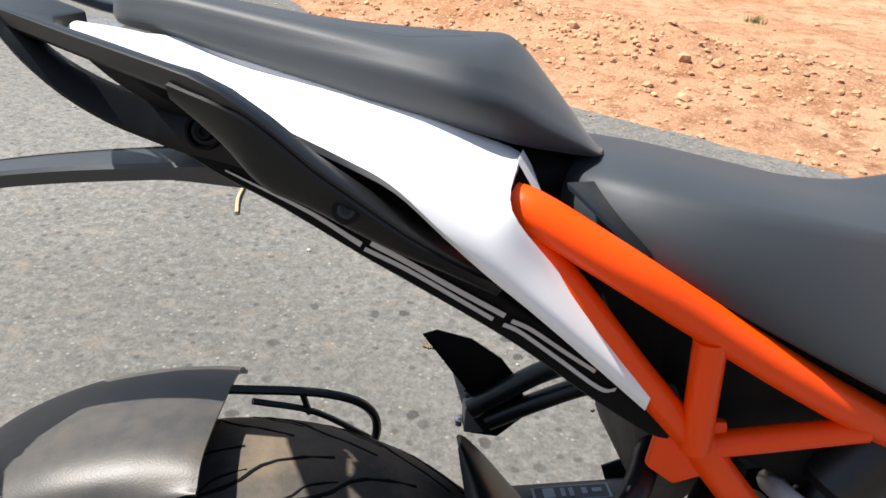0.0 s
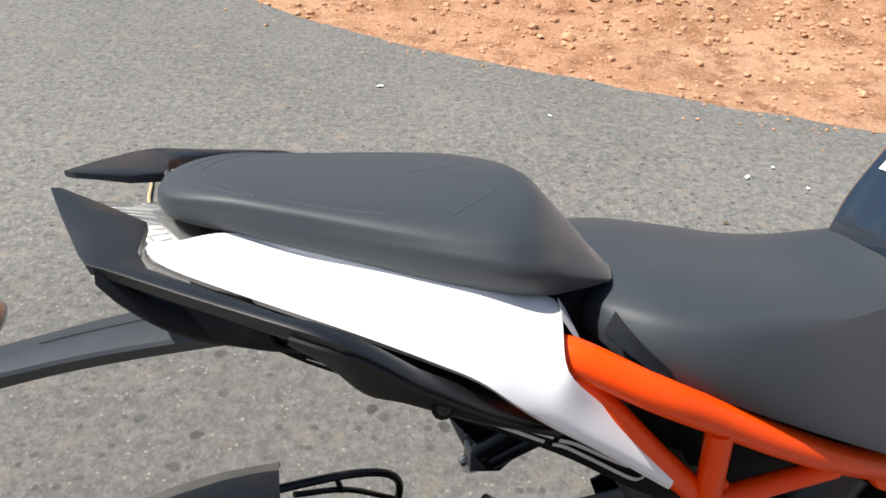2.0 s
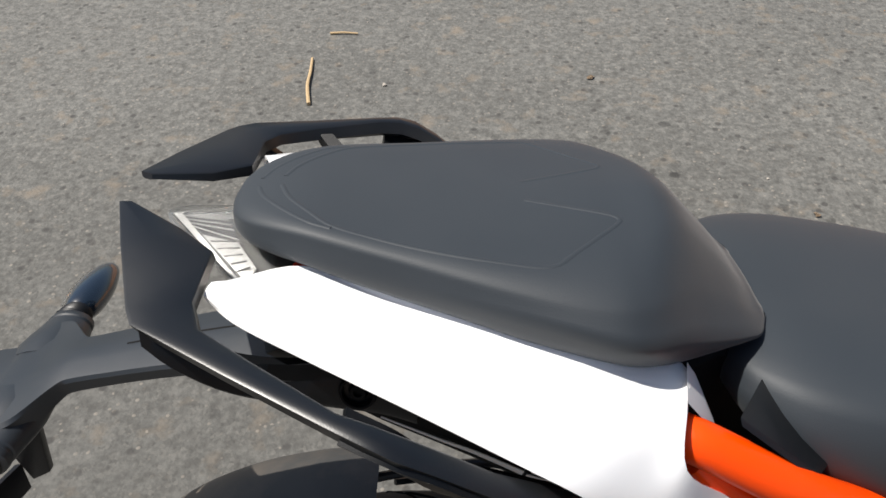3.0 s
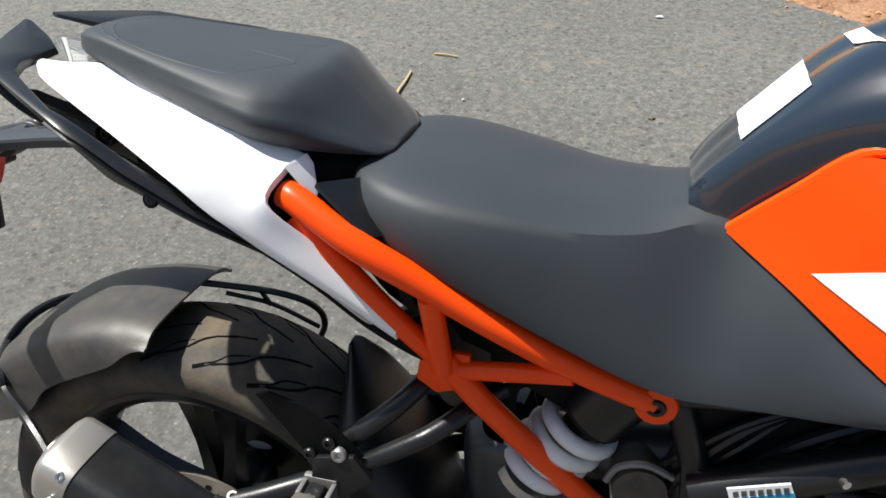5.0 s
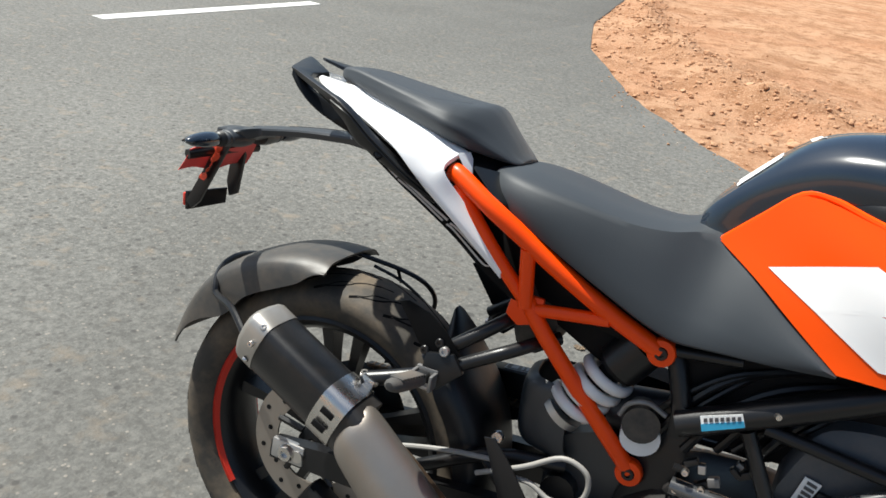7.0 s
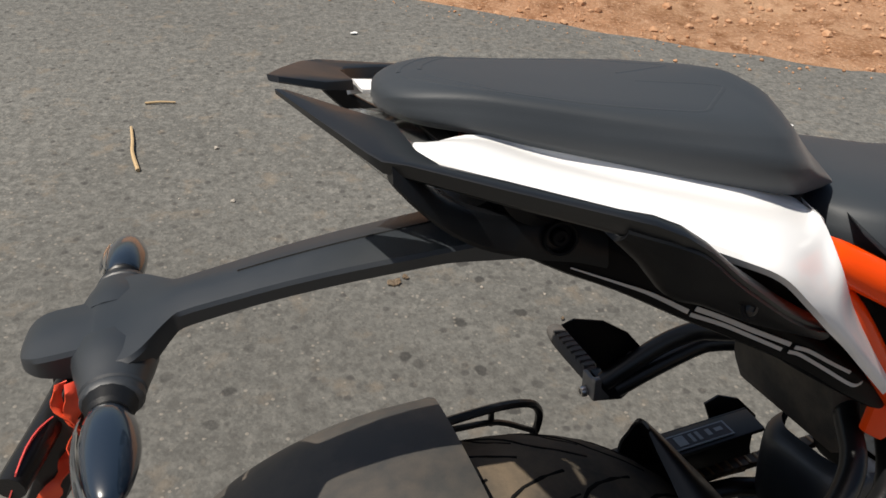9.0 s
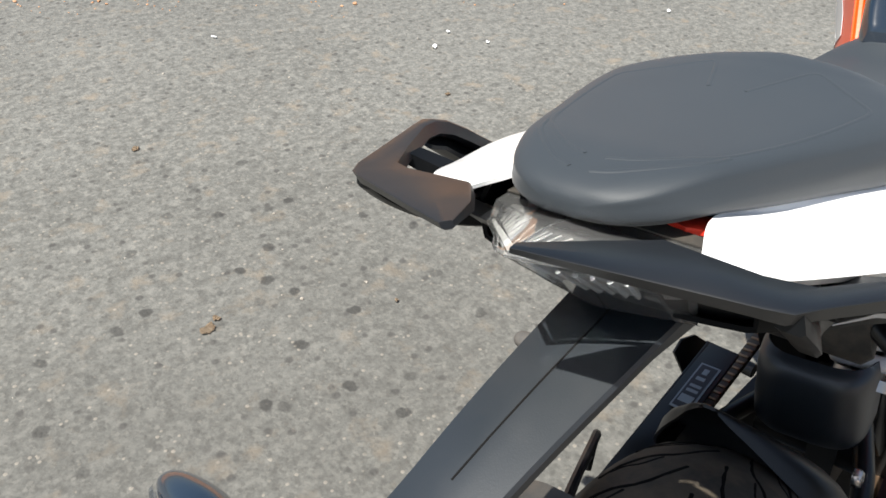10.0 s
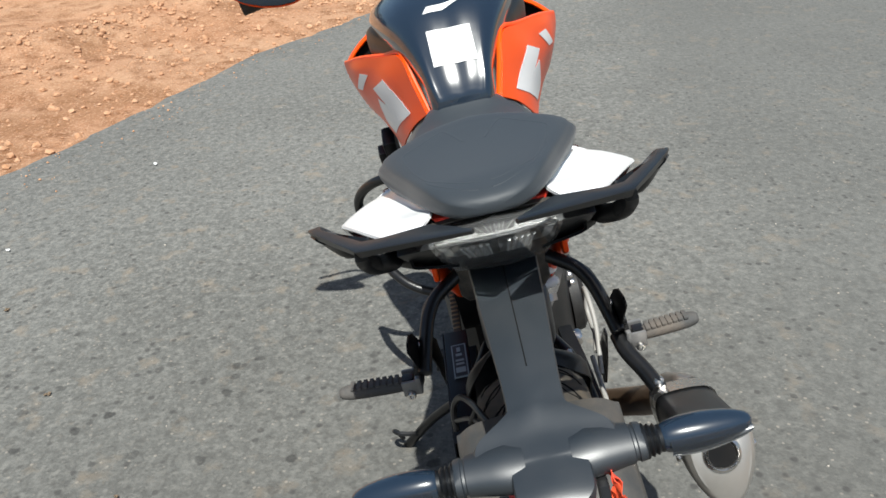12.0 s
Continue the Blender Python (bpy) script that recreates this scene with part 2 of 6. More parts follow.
    chip2.operation = "MULTIPLY"
    l.new(rng(stones2.outputs["Distance"], 0.40, 0.22, 0, 1), chip2.inputs[0])
    l.new(rng(sep2.outputs["Green"], 0.84, 0.88, 0, 0.7), chip2.inputs[1])
    col = blend(col, (0.044, 0.042, 0.040), chip2.outputs["Value"])
    # oil drips, thick in some places only
    sep3 = n.new("ShaderNodeSeparateColor")
    l.new(spots.outputs["Color"], sep3.inputs["Color"])
    drip = n.new("ShaderNodeMath")
    drip.operation = "MULTIPLY"
    l.new(rng(spots.outputs["Distance"], 0.165, 0.115, 0, 1), drip.inputs[0])
    l.new(rng(sep3.outputs["Blue"], 0.58, 0.90, 0, 0.72), drip.inputs[1])
    drip2 = n.new("ShaderNodeMath")
    drip2.operation = "MULTIPLY"
    l.new(drip.outputs["Value"], drip2.inputs[0])
    near = n.new("ShaderNodeVectorMath")
    near.operation = "DISTANCE"
    l.new(co.outputs["Object"], near.inputs[0])
    near.inputs[1].default_value = (0.40, 1.50, 0.0)
    ring = n.new("ShaderNodeMath")
    ring.operation = "MULTIPLY_ADD"
    l.new(spotmask.outputs["Fac"], ring.inputs[0])
    ring.inputs[1].default_value = 1.0
    l.new(near.outputs["Value"], ring.inputs[2])
    l.new(rng(ring.outputs["Value"], 1.5, 1.0, 0.14, 1), drip2.inputs[1])
    col = blend(col, (0.024, 0.023, 0.022), drip2.outputs["Value"])
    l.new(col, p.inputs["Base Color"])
    p.inputs["Roughness"].default_value = 0.85
    p.inputs["Specular IOR Level"].default_value = 0.35
    hsum = n.new("ShaderNodeMath")
    hsum.operation = "ADD"
    l.new(fine.outputs["Fac"], hsum.inputs[0])
    l.new(rng(stones.outputs["Distance"], 0.0, 0.5, 0.6, 0), hsum.inputs[1])
    b = n.new("ShaderNodeBump")
    b.inputs["Strength"].default_value, b.inputs["Distance"].default_value = 0.7, 0.0025
    l.new(hsum.outputs["Value"], b.inputs["Height"])
    l.new(b.outputs["Normal"], p.inputs["Normal"])
    return m


def soil_material():
    m = bpy.data.materials.new("red_laterite_soil")
    m.use_nodes = True
    t = m.node_tree
    n, l = t.nodes, t.links
    p = n["Principled BSDF"]
    co = n.new("ShaderNodeTexCoord")
    last = None
    for scale, a, b, lo, hi in ((0.8, (0.382, 0.195, 0.108), (0.440, 0.270, 0.166), 0.35, 0.65), (7, None, (0.205, 0.092, 0.043), 0.48, 0.66),
                                (1.7, None, (0.255, 0.125, 0.062), 0.48, 0.66), (60, None, (0.564, 0.365, 0.241), 0.5, 0.75)):
        x = n.new("ShaderNodeTexNoise")
        x.inputs["Scale"].default_value, x.inputs["Detail"].default_value, x.inputs["Roughness"].default_value = scale, 7, 0.65
        l.new(co.outputs["Object"], x.inputs["Vector"])
        r = n.new("ShaderNodeMapRange")
        r.inputs["From Min"].default_value, r.inputs["From Max"].default_value = lo, hi
        l.new(x.outputs["Fac"], r.inputs["Value"])
        mx = n.new("ShaderNodeMix")
        mx.data_type = "RGBA"
        if last is None:
            mx.inputs["A"].default_value = (*a, 1)
        else:
            l.new(last, mx.inputs["A"])
        mx.inputs["B"].default_value = (*b, 1)
        l.new(r.outputs["Result"], mx.inputs["Factor"])
        last = mx.outputs["Result"]
    l.new(last, p.inputs["Base Color"])
    p.inputs["Roughness"].default_value = 0.95
    p.inputs["Specular IOR Level"].default_value = 0.15
    g = n.new("ShaderNodeTexNoise")
    g.inputs["Scale"].default_value, g.inputs["Detail"].default_value, g.inputs["Roughness"].default_value = 35, 8, 0.7
    l.new(co.outputs["Object"], g.inputs["Vector"])
    b = n.new("ShaderNodeBump")
    b.inputs["Strength"].default_value, b.inputs["Distance"].default_value = 1.0, 0.022
    l.new(g.outputs["Fac"], b.inputs["Height"])
    l.new(b.outputs["Normal"], p.inputs["Normal"])
    return m


ROAD, SOIL = road_material(), soil_material()
CLOD = material("soil_clod", (0.40, 0.21, 0.115), 0.95, spec=0.1, other=(0.50, 0.31, 0.195), scale=20, mix=1.0, grain=0.6, grain_scale=120, grain_depth=0.003)
GRIT = material("pale_road_grit", (0.42, 0.38, 0.33), 0.9, other=(0.25, 0.22, 0.19), scale=8, mix=1.0)
GRASS = material("green_grass", (0.10, 0.16, 0.03), 0.7, other=(0.16, 0.19, 0.05), scale=15)
LINE = material("white_road_paint", (0.72, 0.71, 0.68), 0.7, other=(0.5, 0.49, 0.46), scale=12, grain=0.5, grain_scale=150, grain_depth=0.002)
LEAF = material("dry_brown_leaf", (0.25, 0.195, 0.14), 0.85, spec=0.2, other=(0.24, 0.17, 0.11), scale=60, mix=1.0)
FILM = material("red_plastic_sheet", (0.78, 0.10, 0.09), 0.4, other=(0.62, 0.06, 0.06), scale=60)

from mathutils.bvhtree import BVHTree

# ---- mesh helpers ----


def part(name, bm, mat, parent=None, label="", angle=38):
    me = bpy.data.meshes.new(name)
    bmesh.ops.recalc_face_normals(bm, faces=bm.faces)
    bm.to_mesh(me)
    bm.free()
    me.materials.append(mat)
    me.polygons.foreach_set("use_smooth", [True] * len(me.polygons))
    me.set_sharp_from_angle(angle=radians(angle))
    ob = new(name, me)
    ob.parent = parent
    if label:
        ob["label"] = label
    return ob


def spline(pts, sub):
    """Catmull-Rom through pts."""
    p = [np.array(q, float) for q in pts]
    if sub < 2 or len(p) < 3:
        return p
    ext = [2 * p[0] - p[1], *p, 2 * p[-1] - p[-2]]
    out = []
    for i in range(1, len(ext) - 2):
        a, b, c, d = ext[i - 1 : i + 3]
        for k in range(sub):
            t = k / sub
            out.append(0.5 * (2 * b + (c - a) * t + (2 * a - 5 * b + 4 * c - d) * t * t + (3 * b - a - 3 * c + d) * t**3))
    return [*out, p[-1]]


def ring_spline(pts, sub):
    p = [np.array(q, float) for q in pts]
    n, out = len(p), []
    if sub < 2:
        return p
    for i in range(n):
        a, b, c, d = p[i - 1], p[i], p[(i + 1) % n], p[(i + 2) % n]
        for k in range(sub):
            t = k / sub
            out.append(0.5 * (2 * b + (c - a) * t + (2 * a - 5 * b + 4 * c - d) * t * t + (3 * b - a - 3 * c + d) * t**3))
    return out


def loft(rings, along=4, around=1, closed=True, caps=True, bm=None):
    """A skin over rings of equal count, smoothed along and around."""
    bm = bm or bmesh.new()
    rings = [ring_spline(r, around) if closed else spline(r, around) for r in rings]
    lines = [spline([r[i] for r in rings], along) for i in range(len(rings[0]))]
    grid = [[bm.verts.new(line[k]) for line in lines] for k in range(len(lines[0]))]
    n = len(lines)
    for a, b in zip(grid, grid[1:]):
        for i in range(n if closed else n - 1):
            j = (i + 1) % n
            bm.faces.new((a[i], a[j], b[j], b[i]))
    if closed and caps:
        bm.faces.new(grid[0])
        bm.faces.new(grid[-1][::-1])
    return bm


def tube(pts, r, sub=5, sides=10, bm=None, r_end=None):
    """A round tube along pts."""
    bm = bm or bmesh.new()
    line = [Vector(q) for q in spline(pts, sub if len(pts) > 2 else 1)]
    rings, side = [], None
    for i, q in enumerate(line):
        way = (line[min(i + 1, len(line) - 1)] - line[max(i - 1, 0)]).normalized()
        if side is None:
            side = way.orthogonal().normalized()
        side = (side - way * side.dot(way)).normalized()
        other = way.cross(side)
        rad = r if r_end is None else r + (r_end - r) * i / (len(line) - 1)
        rings.append([bm.verts.new(q + rad * (math.cos(a) * side + math.sin(a) * other)) for a in (2 * math.pi * k / sides for k in range(sides))])
    for a, b in zip(rings, rings[1:]):
        for i in range(sides):
            j = (i + 1) % sides
            bm.faces.new((a[i], a[j], b[j], b[i]))
    bm.faces.new(rings[0][::-1])
    bm.faces.new(rings[-1])
    return bm


def slab(outline, thick, bevel=0.0, bm=None):
    """A plate: the outline (3D, nearly flat) pushed along thick (a vector)."""
    own = bmesh.new()
    a = [own.verts.new(q) for q in outline]
    b = [own.verts.new(Vector(q) + Vector(thick)) for q in outline]
    n = len(a)
    own.faces.new(a[::-1])
    own.faces.new(b)
    for i in range(n):
        own.faces.new((a[i], a[(i + 1) % n], b[(i + 1) % n], b[i]))
    bmesh.ops.recalc_face_normals(own, faces=own.faces)
    if bevel:
        bmesh.ops.bevel(own, geom=own.edges[:], offset=bevel, segments=2, profile=0.6, affect="EDGES", clamp_overlap=True)
    return join(bm, own)


def join(bm, own):
    if bm is None:
        return own
    index = {v: bm.verts.new(v.co) for v in own.verts}
    for f in own.faces:
        bm.faces.new([index[v] for v in f.verts])
    own.free()
    return bm


def box(center, size, turn=(0, 0, 0), bevel=0.003, bm=None):
    own = bmesh.new()
    bmesh.ops.create_cube(own, size=1, matrix=pose(*center, *turn) @ Matrix.Diagonal((*size, 1)))
    if bevel:
        bmesh.ops.bevel(own, geom=own.edges[:], offset=bevel, segments=2, profile=0.6, affect="EDGES", clamp_overlap=True)
    return join(bm, own)


def sheet(rows, thick, along=5, across=4, bm=None):
    """A curved panel over rows of points, with thickness."""
    own = bmesh.new()
    rows = [spline(r, across) for r in rows]
    lines = [spline([r[i] for r in rows], along) for i in range(len(rows[0]))]
    grid = [[own.verts.new(line[k]) for line in lines] for k in range(len(lines[0]))]
    for a, b in zip(grid, grid[1:]):
        for i in range(len(a) - 1):
            own.faces.new((a[i], a[i + 1], b[i + 1], b[i]))
    bmesh.ops.recalc_face_normals(own, faces=own.faces)
    if thick:
        bmesh.ops.solidify(own, geom=own.faces[:], thickness=thick)
    return join(bm, own)


def surface_at(rows, across=4, along=5):
    """A function (u, v) from 0 to 1 over the panel of the same rows."""
    rows = [spline(r, across) for r in rows]
    lines = [spline([r[i] for r in rows], along) for i in range(len(rows[0]))]
    g = np.array(lines).transpose(1, 0, 2)

    def at(u, v):
        a, b = u * (g.shape[0] - 1), v * (g.shape[1] - 1)
        i, j = min(int(a), g.shape[0] - 2), min(int(b), g.shape[1] - 2)
        s, t = a - i, b - j
        return (g[i, j] * (1 - s) + g[i + 1, j] * s) * (1 - t) + (g[i, j + 1] * (1 - s) + g[i + 1, j + 1] * s) * t

    return at


def lathe(profile, center, axis="y", segs=48, bm=None, arc=(0, 2 * math.pi)):
    """Turns (radius, offset) pairs about an axis through center."""
    bm = bm or bmesh.new()
    full = arc[1] - arc[0] > 6.28
    rows = []
    for k in range(segs if full else segs + 1):
        a = arc[0] + (arc[1] - arc[0]) * k / segs
        rows.append([bm.verts.new(Vector(center) + (Vector((r * math.cos(a), o, r * math.sin(a))) if axis == "y" else Vector((o, r * math.cos(a), r * math.sin(a)))))
                     for r, o in profile])
    for k in range(segs):
        a, b = rows[k], rows[(k + 1) % len(rows)]
        for i in range(len(profile) - 1):
            bm.faces.new((a[i], a[i + 1], b[i + 1], b[i]))
    return bm


def bolt(at, way, r, high, bm=None):
    """A domed hexagon-socket bolt head standing on at along way."""
    way = Vector(way).normalized()
    at = Vector(at)
    side = way.orthogonal().normalized()
    other = way.cross(side)
    bm = bm or bmesh.new()
    prof = ((1.0, 0.0), (1.0, 0.6), (0.8, 1.0), (0.45, 1.0), (0.42, 0.55))
    rows = [[bm.verts.new(at + way * high * h + side * r * k * math.cos(a) + other * r * k * math.sin(a)) for a in (math.pi / 6 * i for i in range(12))] for k, h in prof]
    for a, b in zip(rows, rows[1:]):
        for i in range(12):
            bm.faces.new((a[i], a[(i + 1) % 12], b[(i + 1) % 12], b[i]))
    bm.faces.new(rows[-1])
    return bm


def side_of(s, pts):
    return [(x, s * y, z) for x, y, z in pts]

# ---- ground, road ----
EDGE_X = [-60, -8, -4, -2.8, -2.13, -1.2, -0.4, 0.2, 0.7, 1.4, 2.0, 2.9, 4.2, 5.7, 9.0, 20, 60]
EDGE_Y = [150, 28, 12, 7.95, 6.5, 5.1, 4.32, 3.86, 3.62, 3.32, 3.05, 2.84, 2.62, 2.1, 1.0, -3, -4]


def edge_y(x):
    y = float(np.interp(x, EDGE_X, EDGE_Y))
    return y + 0.05 * noise.noise((x * 1.1, 3.0, 0)) + 0.03 * noise.noise((x * 5.0, 7.0, 0)) + 0.015 * noise.noise((x * 17.0, 1.0, 0))


def crown(y):
    """The road's height: it rises a little towards its middle."""
    f = min(1.0, max(0.0, (1.35 - y) / 0.75))
    return 0.034 * f * f * (3 - 2 * f)


def road():
    bm = bmesh.new()
    xs = [-60, -40, -25, -15, -10, -7, *np.arange(-5, 9, 0.06), 10, 12, 15, 20, 30, 60]
    rows = []
    for x in xs:
        y1 = edge_y(x)
        line = [(x, y1 + 0.05, -0.03), (x, y1 + 0.012, -0.004), (x, y1, 0.0), *((x, y, crown(y)) for y in sorted({min(v, y1 - 0.05 - 0.01 * k) for k, v in enumerate((2.0, 1.4, 1.2, 1.05, 0.9, 0.75, 0.6))}, reverse=True))]
        line += [(x, -4.6, 0.034), (x, -4.65, -0.03)]
        rows.append([bm.verts.new(q) for q in line])
    for a, b in zip(rows, rows[1:]):
        for i in range(len(a) - 1):
            bm.faces.new((a[i], a[i + 1], b[i + 1], b[i]))
    return tagged(part("road", bm, ROAD, angle=60), "worn grey asphalt road with oil drips and pale chips", "road", kind="structure")


def soil_height(x, y):
    far = max(0.0, y - edge_y(x))
    h = 0.05 * noise.noise((x * 0.9, y * 0.9, 0)) + 0.03 * noise.noise((x * 2.3, y * 2.3, 4)) + 0.014 * noise.noise((x * 7, y * 7, 9))
    ridge = math.exp(-((far - 1.5) / 0.45) ** 2) * (0.10 + 0.07 * noise.noise((x * 1.6, y * 1.6, 2)) + 0.05 * noise.noise((x * 6, y * 6, 5)))
    return -0.012 + min(1.0, far / 0.6) * (h + 0.02) + ridge * min(1.0, far / 0.4)


def ground():
    bm = bmesh.new()
    xs = [-400, -150, -60, -30, -15, -8, *np.arange(-5, 9, 0.07), 10, 14, 20, 35, 80, 400]
    ys = [-400, -100, -30, -10, -5, 0, 1.0, *np.arange(1.6, 11, 0.07), 12, 15, 20, 40, 120, 400]
    grid = []
    for x in xs:
        line = []
        for y in ys:
            e = edge_y(x)
            if y < e:
                z = -0.045 if e - y > 0.15 else -0.02
            else:
                z = soil_height(x, y) if -6 < x < 10 and y < 12 else 0.02
            line.append(bm.verts.new((x, y, z)))
        grid.append(line)
    for a, b in zip(grid, grid[1:]):
        for i in range(len(ys) - 1):
            bm.faces.new((a[i], a[i + 1], b[i + 1], b[i]))
    return tagged(part("ground", bm, SOIL, angle=80), "bare reddish orange laterite soil with low ridges", "soil", kind="structure")


road()
ground()


def lump(bm, at, r, squash, rng):
    """A small uneven stone."""
    own = bmesh.new()
    bmesh.ops.create_icosphere(own, subdivisions=1, radius=r)
    turn = Euler((rng.uniform(0, 6), rng.uniform(0, 6), rng.uniform(0, 6))).to_matrix()
    for v in own.verts:
        v.co = turn @ (v.co * rng.uniform(0.7, 1.2))
        v.co.z *= squash
    verts = [tuple(v.co + Vector(at)) for v in own.verts]
    faces = [[v.index for v in f.verts] for f in own.faces]
    own.free()
    base = len(bm[0])
    bm[0].extend(verts)
    bm[1].extend([[i + base for i in f] for f in faces])


def heap(name, store, mat, label, category):
    me = bpy.data.meshes.new(name)
    me.from_pydata(store[0], [], store[1])
    me.materials.append(mat)
    return tagged(new(name, me), label, category, kind="stuff")


def clods():
    rng = random.Random(5)
    store = ([], [])
    for k in range(9000):
        x = rng.uniform(-3.5, 6.5)
        far = abs(rng.gauss(0, 1.3)) if rng.random() < 0.45 else rng.gauss(1.5, 0.45)
        if far < 0.02:
            continue
        y = edge_y(x) + far
        r = 0.004 + 0.022 * rng.random() ** 5
        if rng.random() < 0.02:
            r *= 1.7
        lump(store, (x, y, soil_height(x, y) + r * 0.25), r, 0.75, rng)
    heap("soil_clods", store, CLOD, "loose reddish clods and small stones on the soil", "stones")


def grit():
    rng = random.Random(8)
    store = ([], [])
    for k in range(420):
        x, y = rng.uniform(-3, 4.5), rng.uniform(-1, 4.2)
        if y > edge_y(x) - 0.02:
            continue
        r = 0.0012 + 0.003 * rng.random() ** 3
        if rng.random() < 0.02:
            r = rng.uniform(0.004, 0.008)
        lump(store, (x, y, crown(y) + r * 0.4), r, 0.7, rng)
    heap("road_grit", store, GRIT, "pale grit scattered over the asphalt", "grit")
    store = ([], [])
    for k in range(260):
        x = rng.uniform(-1.5, 5.5)
        y = edge_y(x) - abs(rng.gauss(0, 0.16))
        r = 0.003 + 0.007 * rng.random() ** 3
        lump(store, (x, y, r * 0.4), r, 0.7, rng)
    heap("edge_gravel", store, CLOD, "reddish soil crumbs along the asphalt edge", "gravel")


clods()
grit()


def stem(pts, r, label):
    bm = tube(pts, r, sub=4, sides=7, r_end=r * 0.7)
    tagged(part("straw", bm, TWIG), label, "twig", "dry stems on the road")


stem([(-0.559, 2.268, 0.006), (-0.59, 2.36, 0.009), (-0.605, 2.44, 0.008), (-0.625, 2.526, 0.006)], 0.006, "dry straw-coloured grass stem lying on the asphalt")
stem([(-0.615, 2.696, 0.005), (-0.57, 2.702, 0.007), (-0.524, 2.704, 0.005)], 0.004, "short dry stem lying beside the longer one")


def litter(at, size, turn, label):
    x, y = at
    bm = bmesh.new()
    rng = random.Random(int(abs(x) * 1000))
    pts = []
    for k in range(9):
        a = 2 * math.pi * k / 9
        q = Euler((0, 0, turn)).to_matrix() @ Vector((size * rng.uniform(0.6, 1.0) * math.cos(a), size * 0.5 * rng.uniform(0.6, 1.0) * math.sin(a), 0.004 + 0.004 * rng.random()))
        pts.append((x + q.x, y + q.y, q.z))
    slab(pts, (0, 0, 0.002), bm=bm)
    tagged(part("paper_scrap", bm, STICKER), label, "litter", "scraps on the road")


for _x, _y, _s in ((1.32, 2.62, 0.022), (1.44, 2.70, 0.014), (0.06, 3.35, 0.02), (1.5, 2.55, 0.012), (0.72, 3.1, 0.012), (2.3, 2.4, 0.018)):
    litter((_x, _y), _s, _x * 3, "small pale scrap lying on the asphalt")



def leaf(x, y, size, turn):
    """A flattened dry leaf with a ragged edge."""
    rng = random.Random(int(1000 * abs(x + y)))
    bm = bmesh.new()
    z = crown(y) + 0.003
    rim = []
    for k in range(14):
        a = 2 * math.pi * k / 14
        r = size * (0.55 + 0.45 * abs(math.cos(a))) * rng.uniform(0.55, 1.0)
        rim.append(bm.verts.new((x + r * math.cos(a + turn), y + r * math.sin(a + turn), z + 0.004 * rng.random())))
    mid = bm.verts.new((x, y, z + 0.003))
    for k in range(14):
        bm.faces.new((rim[k], rim[(k + 1) % 14], mid))
    bmesh.ops.solidify(bm, geom=bm.faces[:], thickness=0.0008)
    tagged(part("dry_leaf", bm, LEAF), "flattened dry brown leaf on the asphalt", "leaf", "leaves on the road")


for _x, _y, _s, _t in ((0.10, 1.745, 0.022, 0.4), (0.125, 1.765, 0.012, 2.0), (0.231, 2.516, 0.016, 1.0), (0.77, 1.95, 0.011, 2.2), (1.14, 2.31, 0.015, 0.2), (0.46, 1.60, 0.008, 1.3)):
    leaf(_x, _y, _s, _t)

_bm = slab([(-4.72, 3.3, 0.0), (-4.57, 3.3, 0.0), (-4.57, 5.6, 0.0), (-4.72, 5.6, 0.0)], (0, 0, 0.004))
tagged(part("road_marking", _bm, LINE), "worn white painted road marking", "road marking", kind="structure")


def tuft(x, y):
    rng = random.Random(11)
    bm = bmesh.new()
    for k in range(70):
        a, r, h = rng.uniform(0, 6.28), 0.09 * rng.random(), rng.uniform(0.02, 0.07)
        px, py = x + r * math.cos(a), y + 0.5 * r * math.sin(a)
        z = soil_height(px, py)
        w = 0.0025
        v = [bm.verts.new(q) for q in ((px - w, py, z), (px + w, py, z), (px + rng.uniform(-.02, .02), py + rng.uniform(-.02, .02), z + h))]
        bm.faces.new(v)
    tagged(part("grass_tuft", bm, GRASS), "small green grass tuft on the soil", "grass", kind="stuff")


tuft(1.75, 6.35)

# ---- motorcycle, in its own axes: x ahead from the rear axle, y to its left, z up from the tyre's foot ----
bike = new("motorcycle")
bike.empty_display_size = 0.3
bike.matrix_world = Matrix(((0.98349, -0.17777, -0.03383, 0.0905), (0.18096, 0.96615, 0.18387, 0.6134), (0.0, -0.18696, 0.98237, 0.0), (0, 0, 0, 1)))
tagged(bike, "orange, white and black naked motorcycle leaning on its side stand", "motorcycle")
AXLE = (0.008, 0.0, 0.322)


def seat_ring(x, wb, zb, wc, zc, ws, zs, wf, zf, zt):
    """One cross-section: sole, rounded lower edge, steep side, crease, soft shoulder, flat top."""
    half = ((0.0, zb), (0.6 * wb, zb), (0.93 * wb, zb + 0.0005), (wb, zb + 0.0035), (0.5 * (wb + wc) + 0.0008, 0.5 * (zb + zc)), (wc, zc), (0.4 * wc + 0.6 * ws, 0.45 * zc + 0.55 * zs + 0.0012), (ws, zs), (wf, zf), (0.5 * wf, 0.35 * zf + 0.65 * zt))
    return [(x, y, z) for y, z in half] + [(x, 0, zt)] + [(x, -y, z) for y, z in half[:0:-1]]


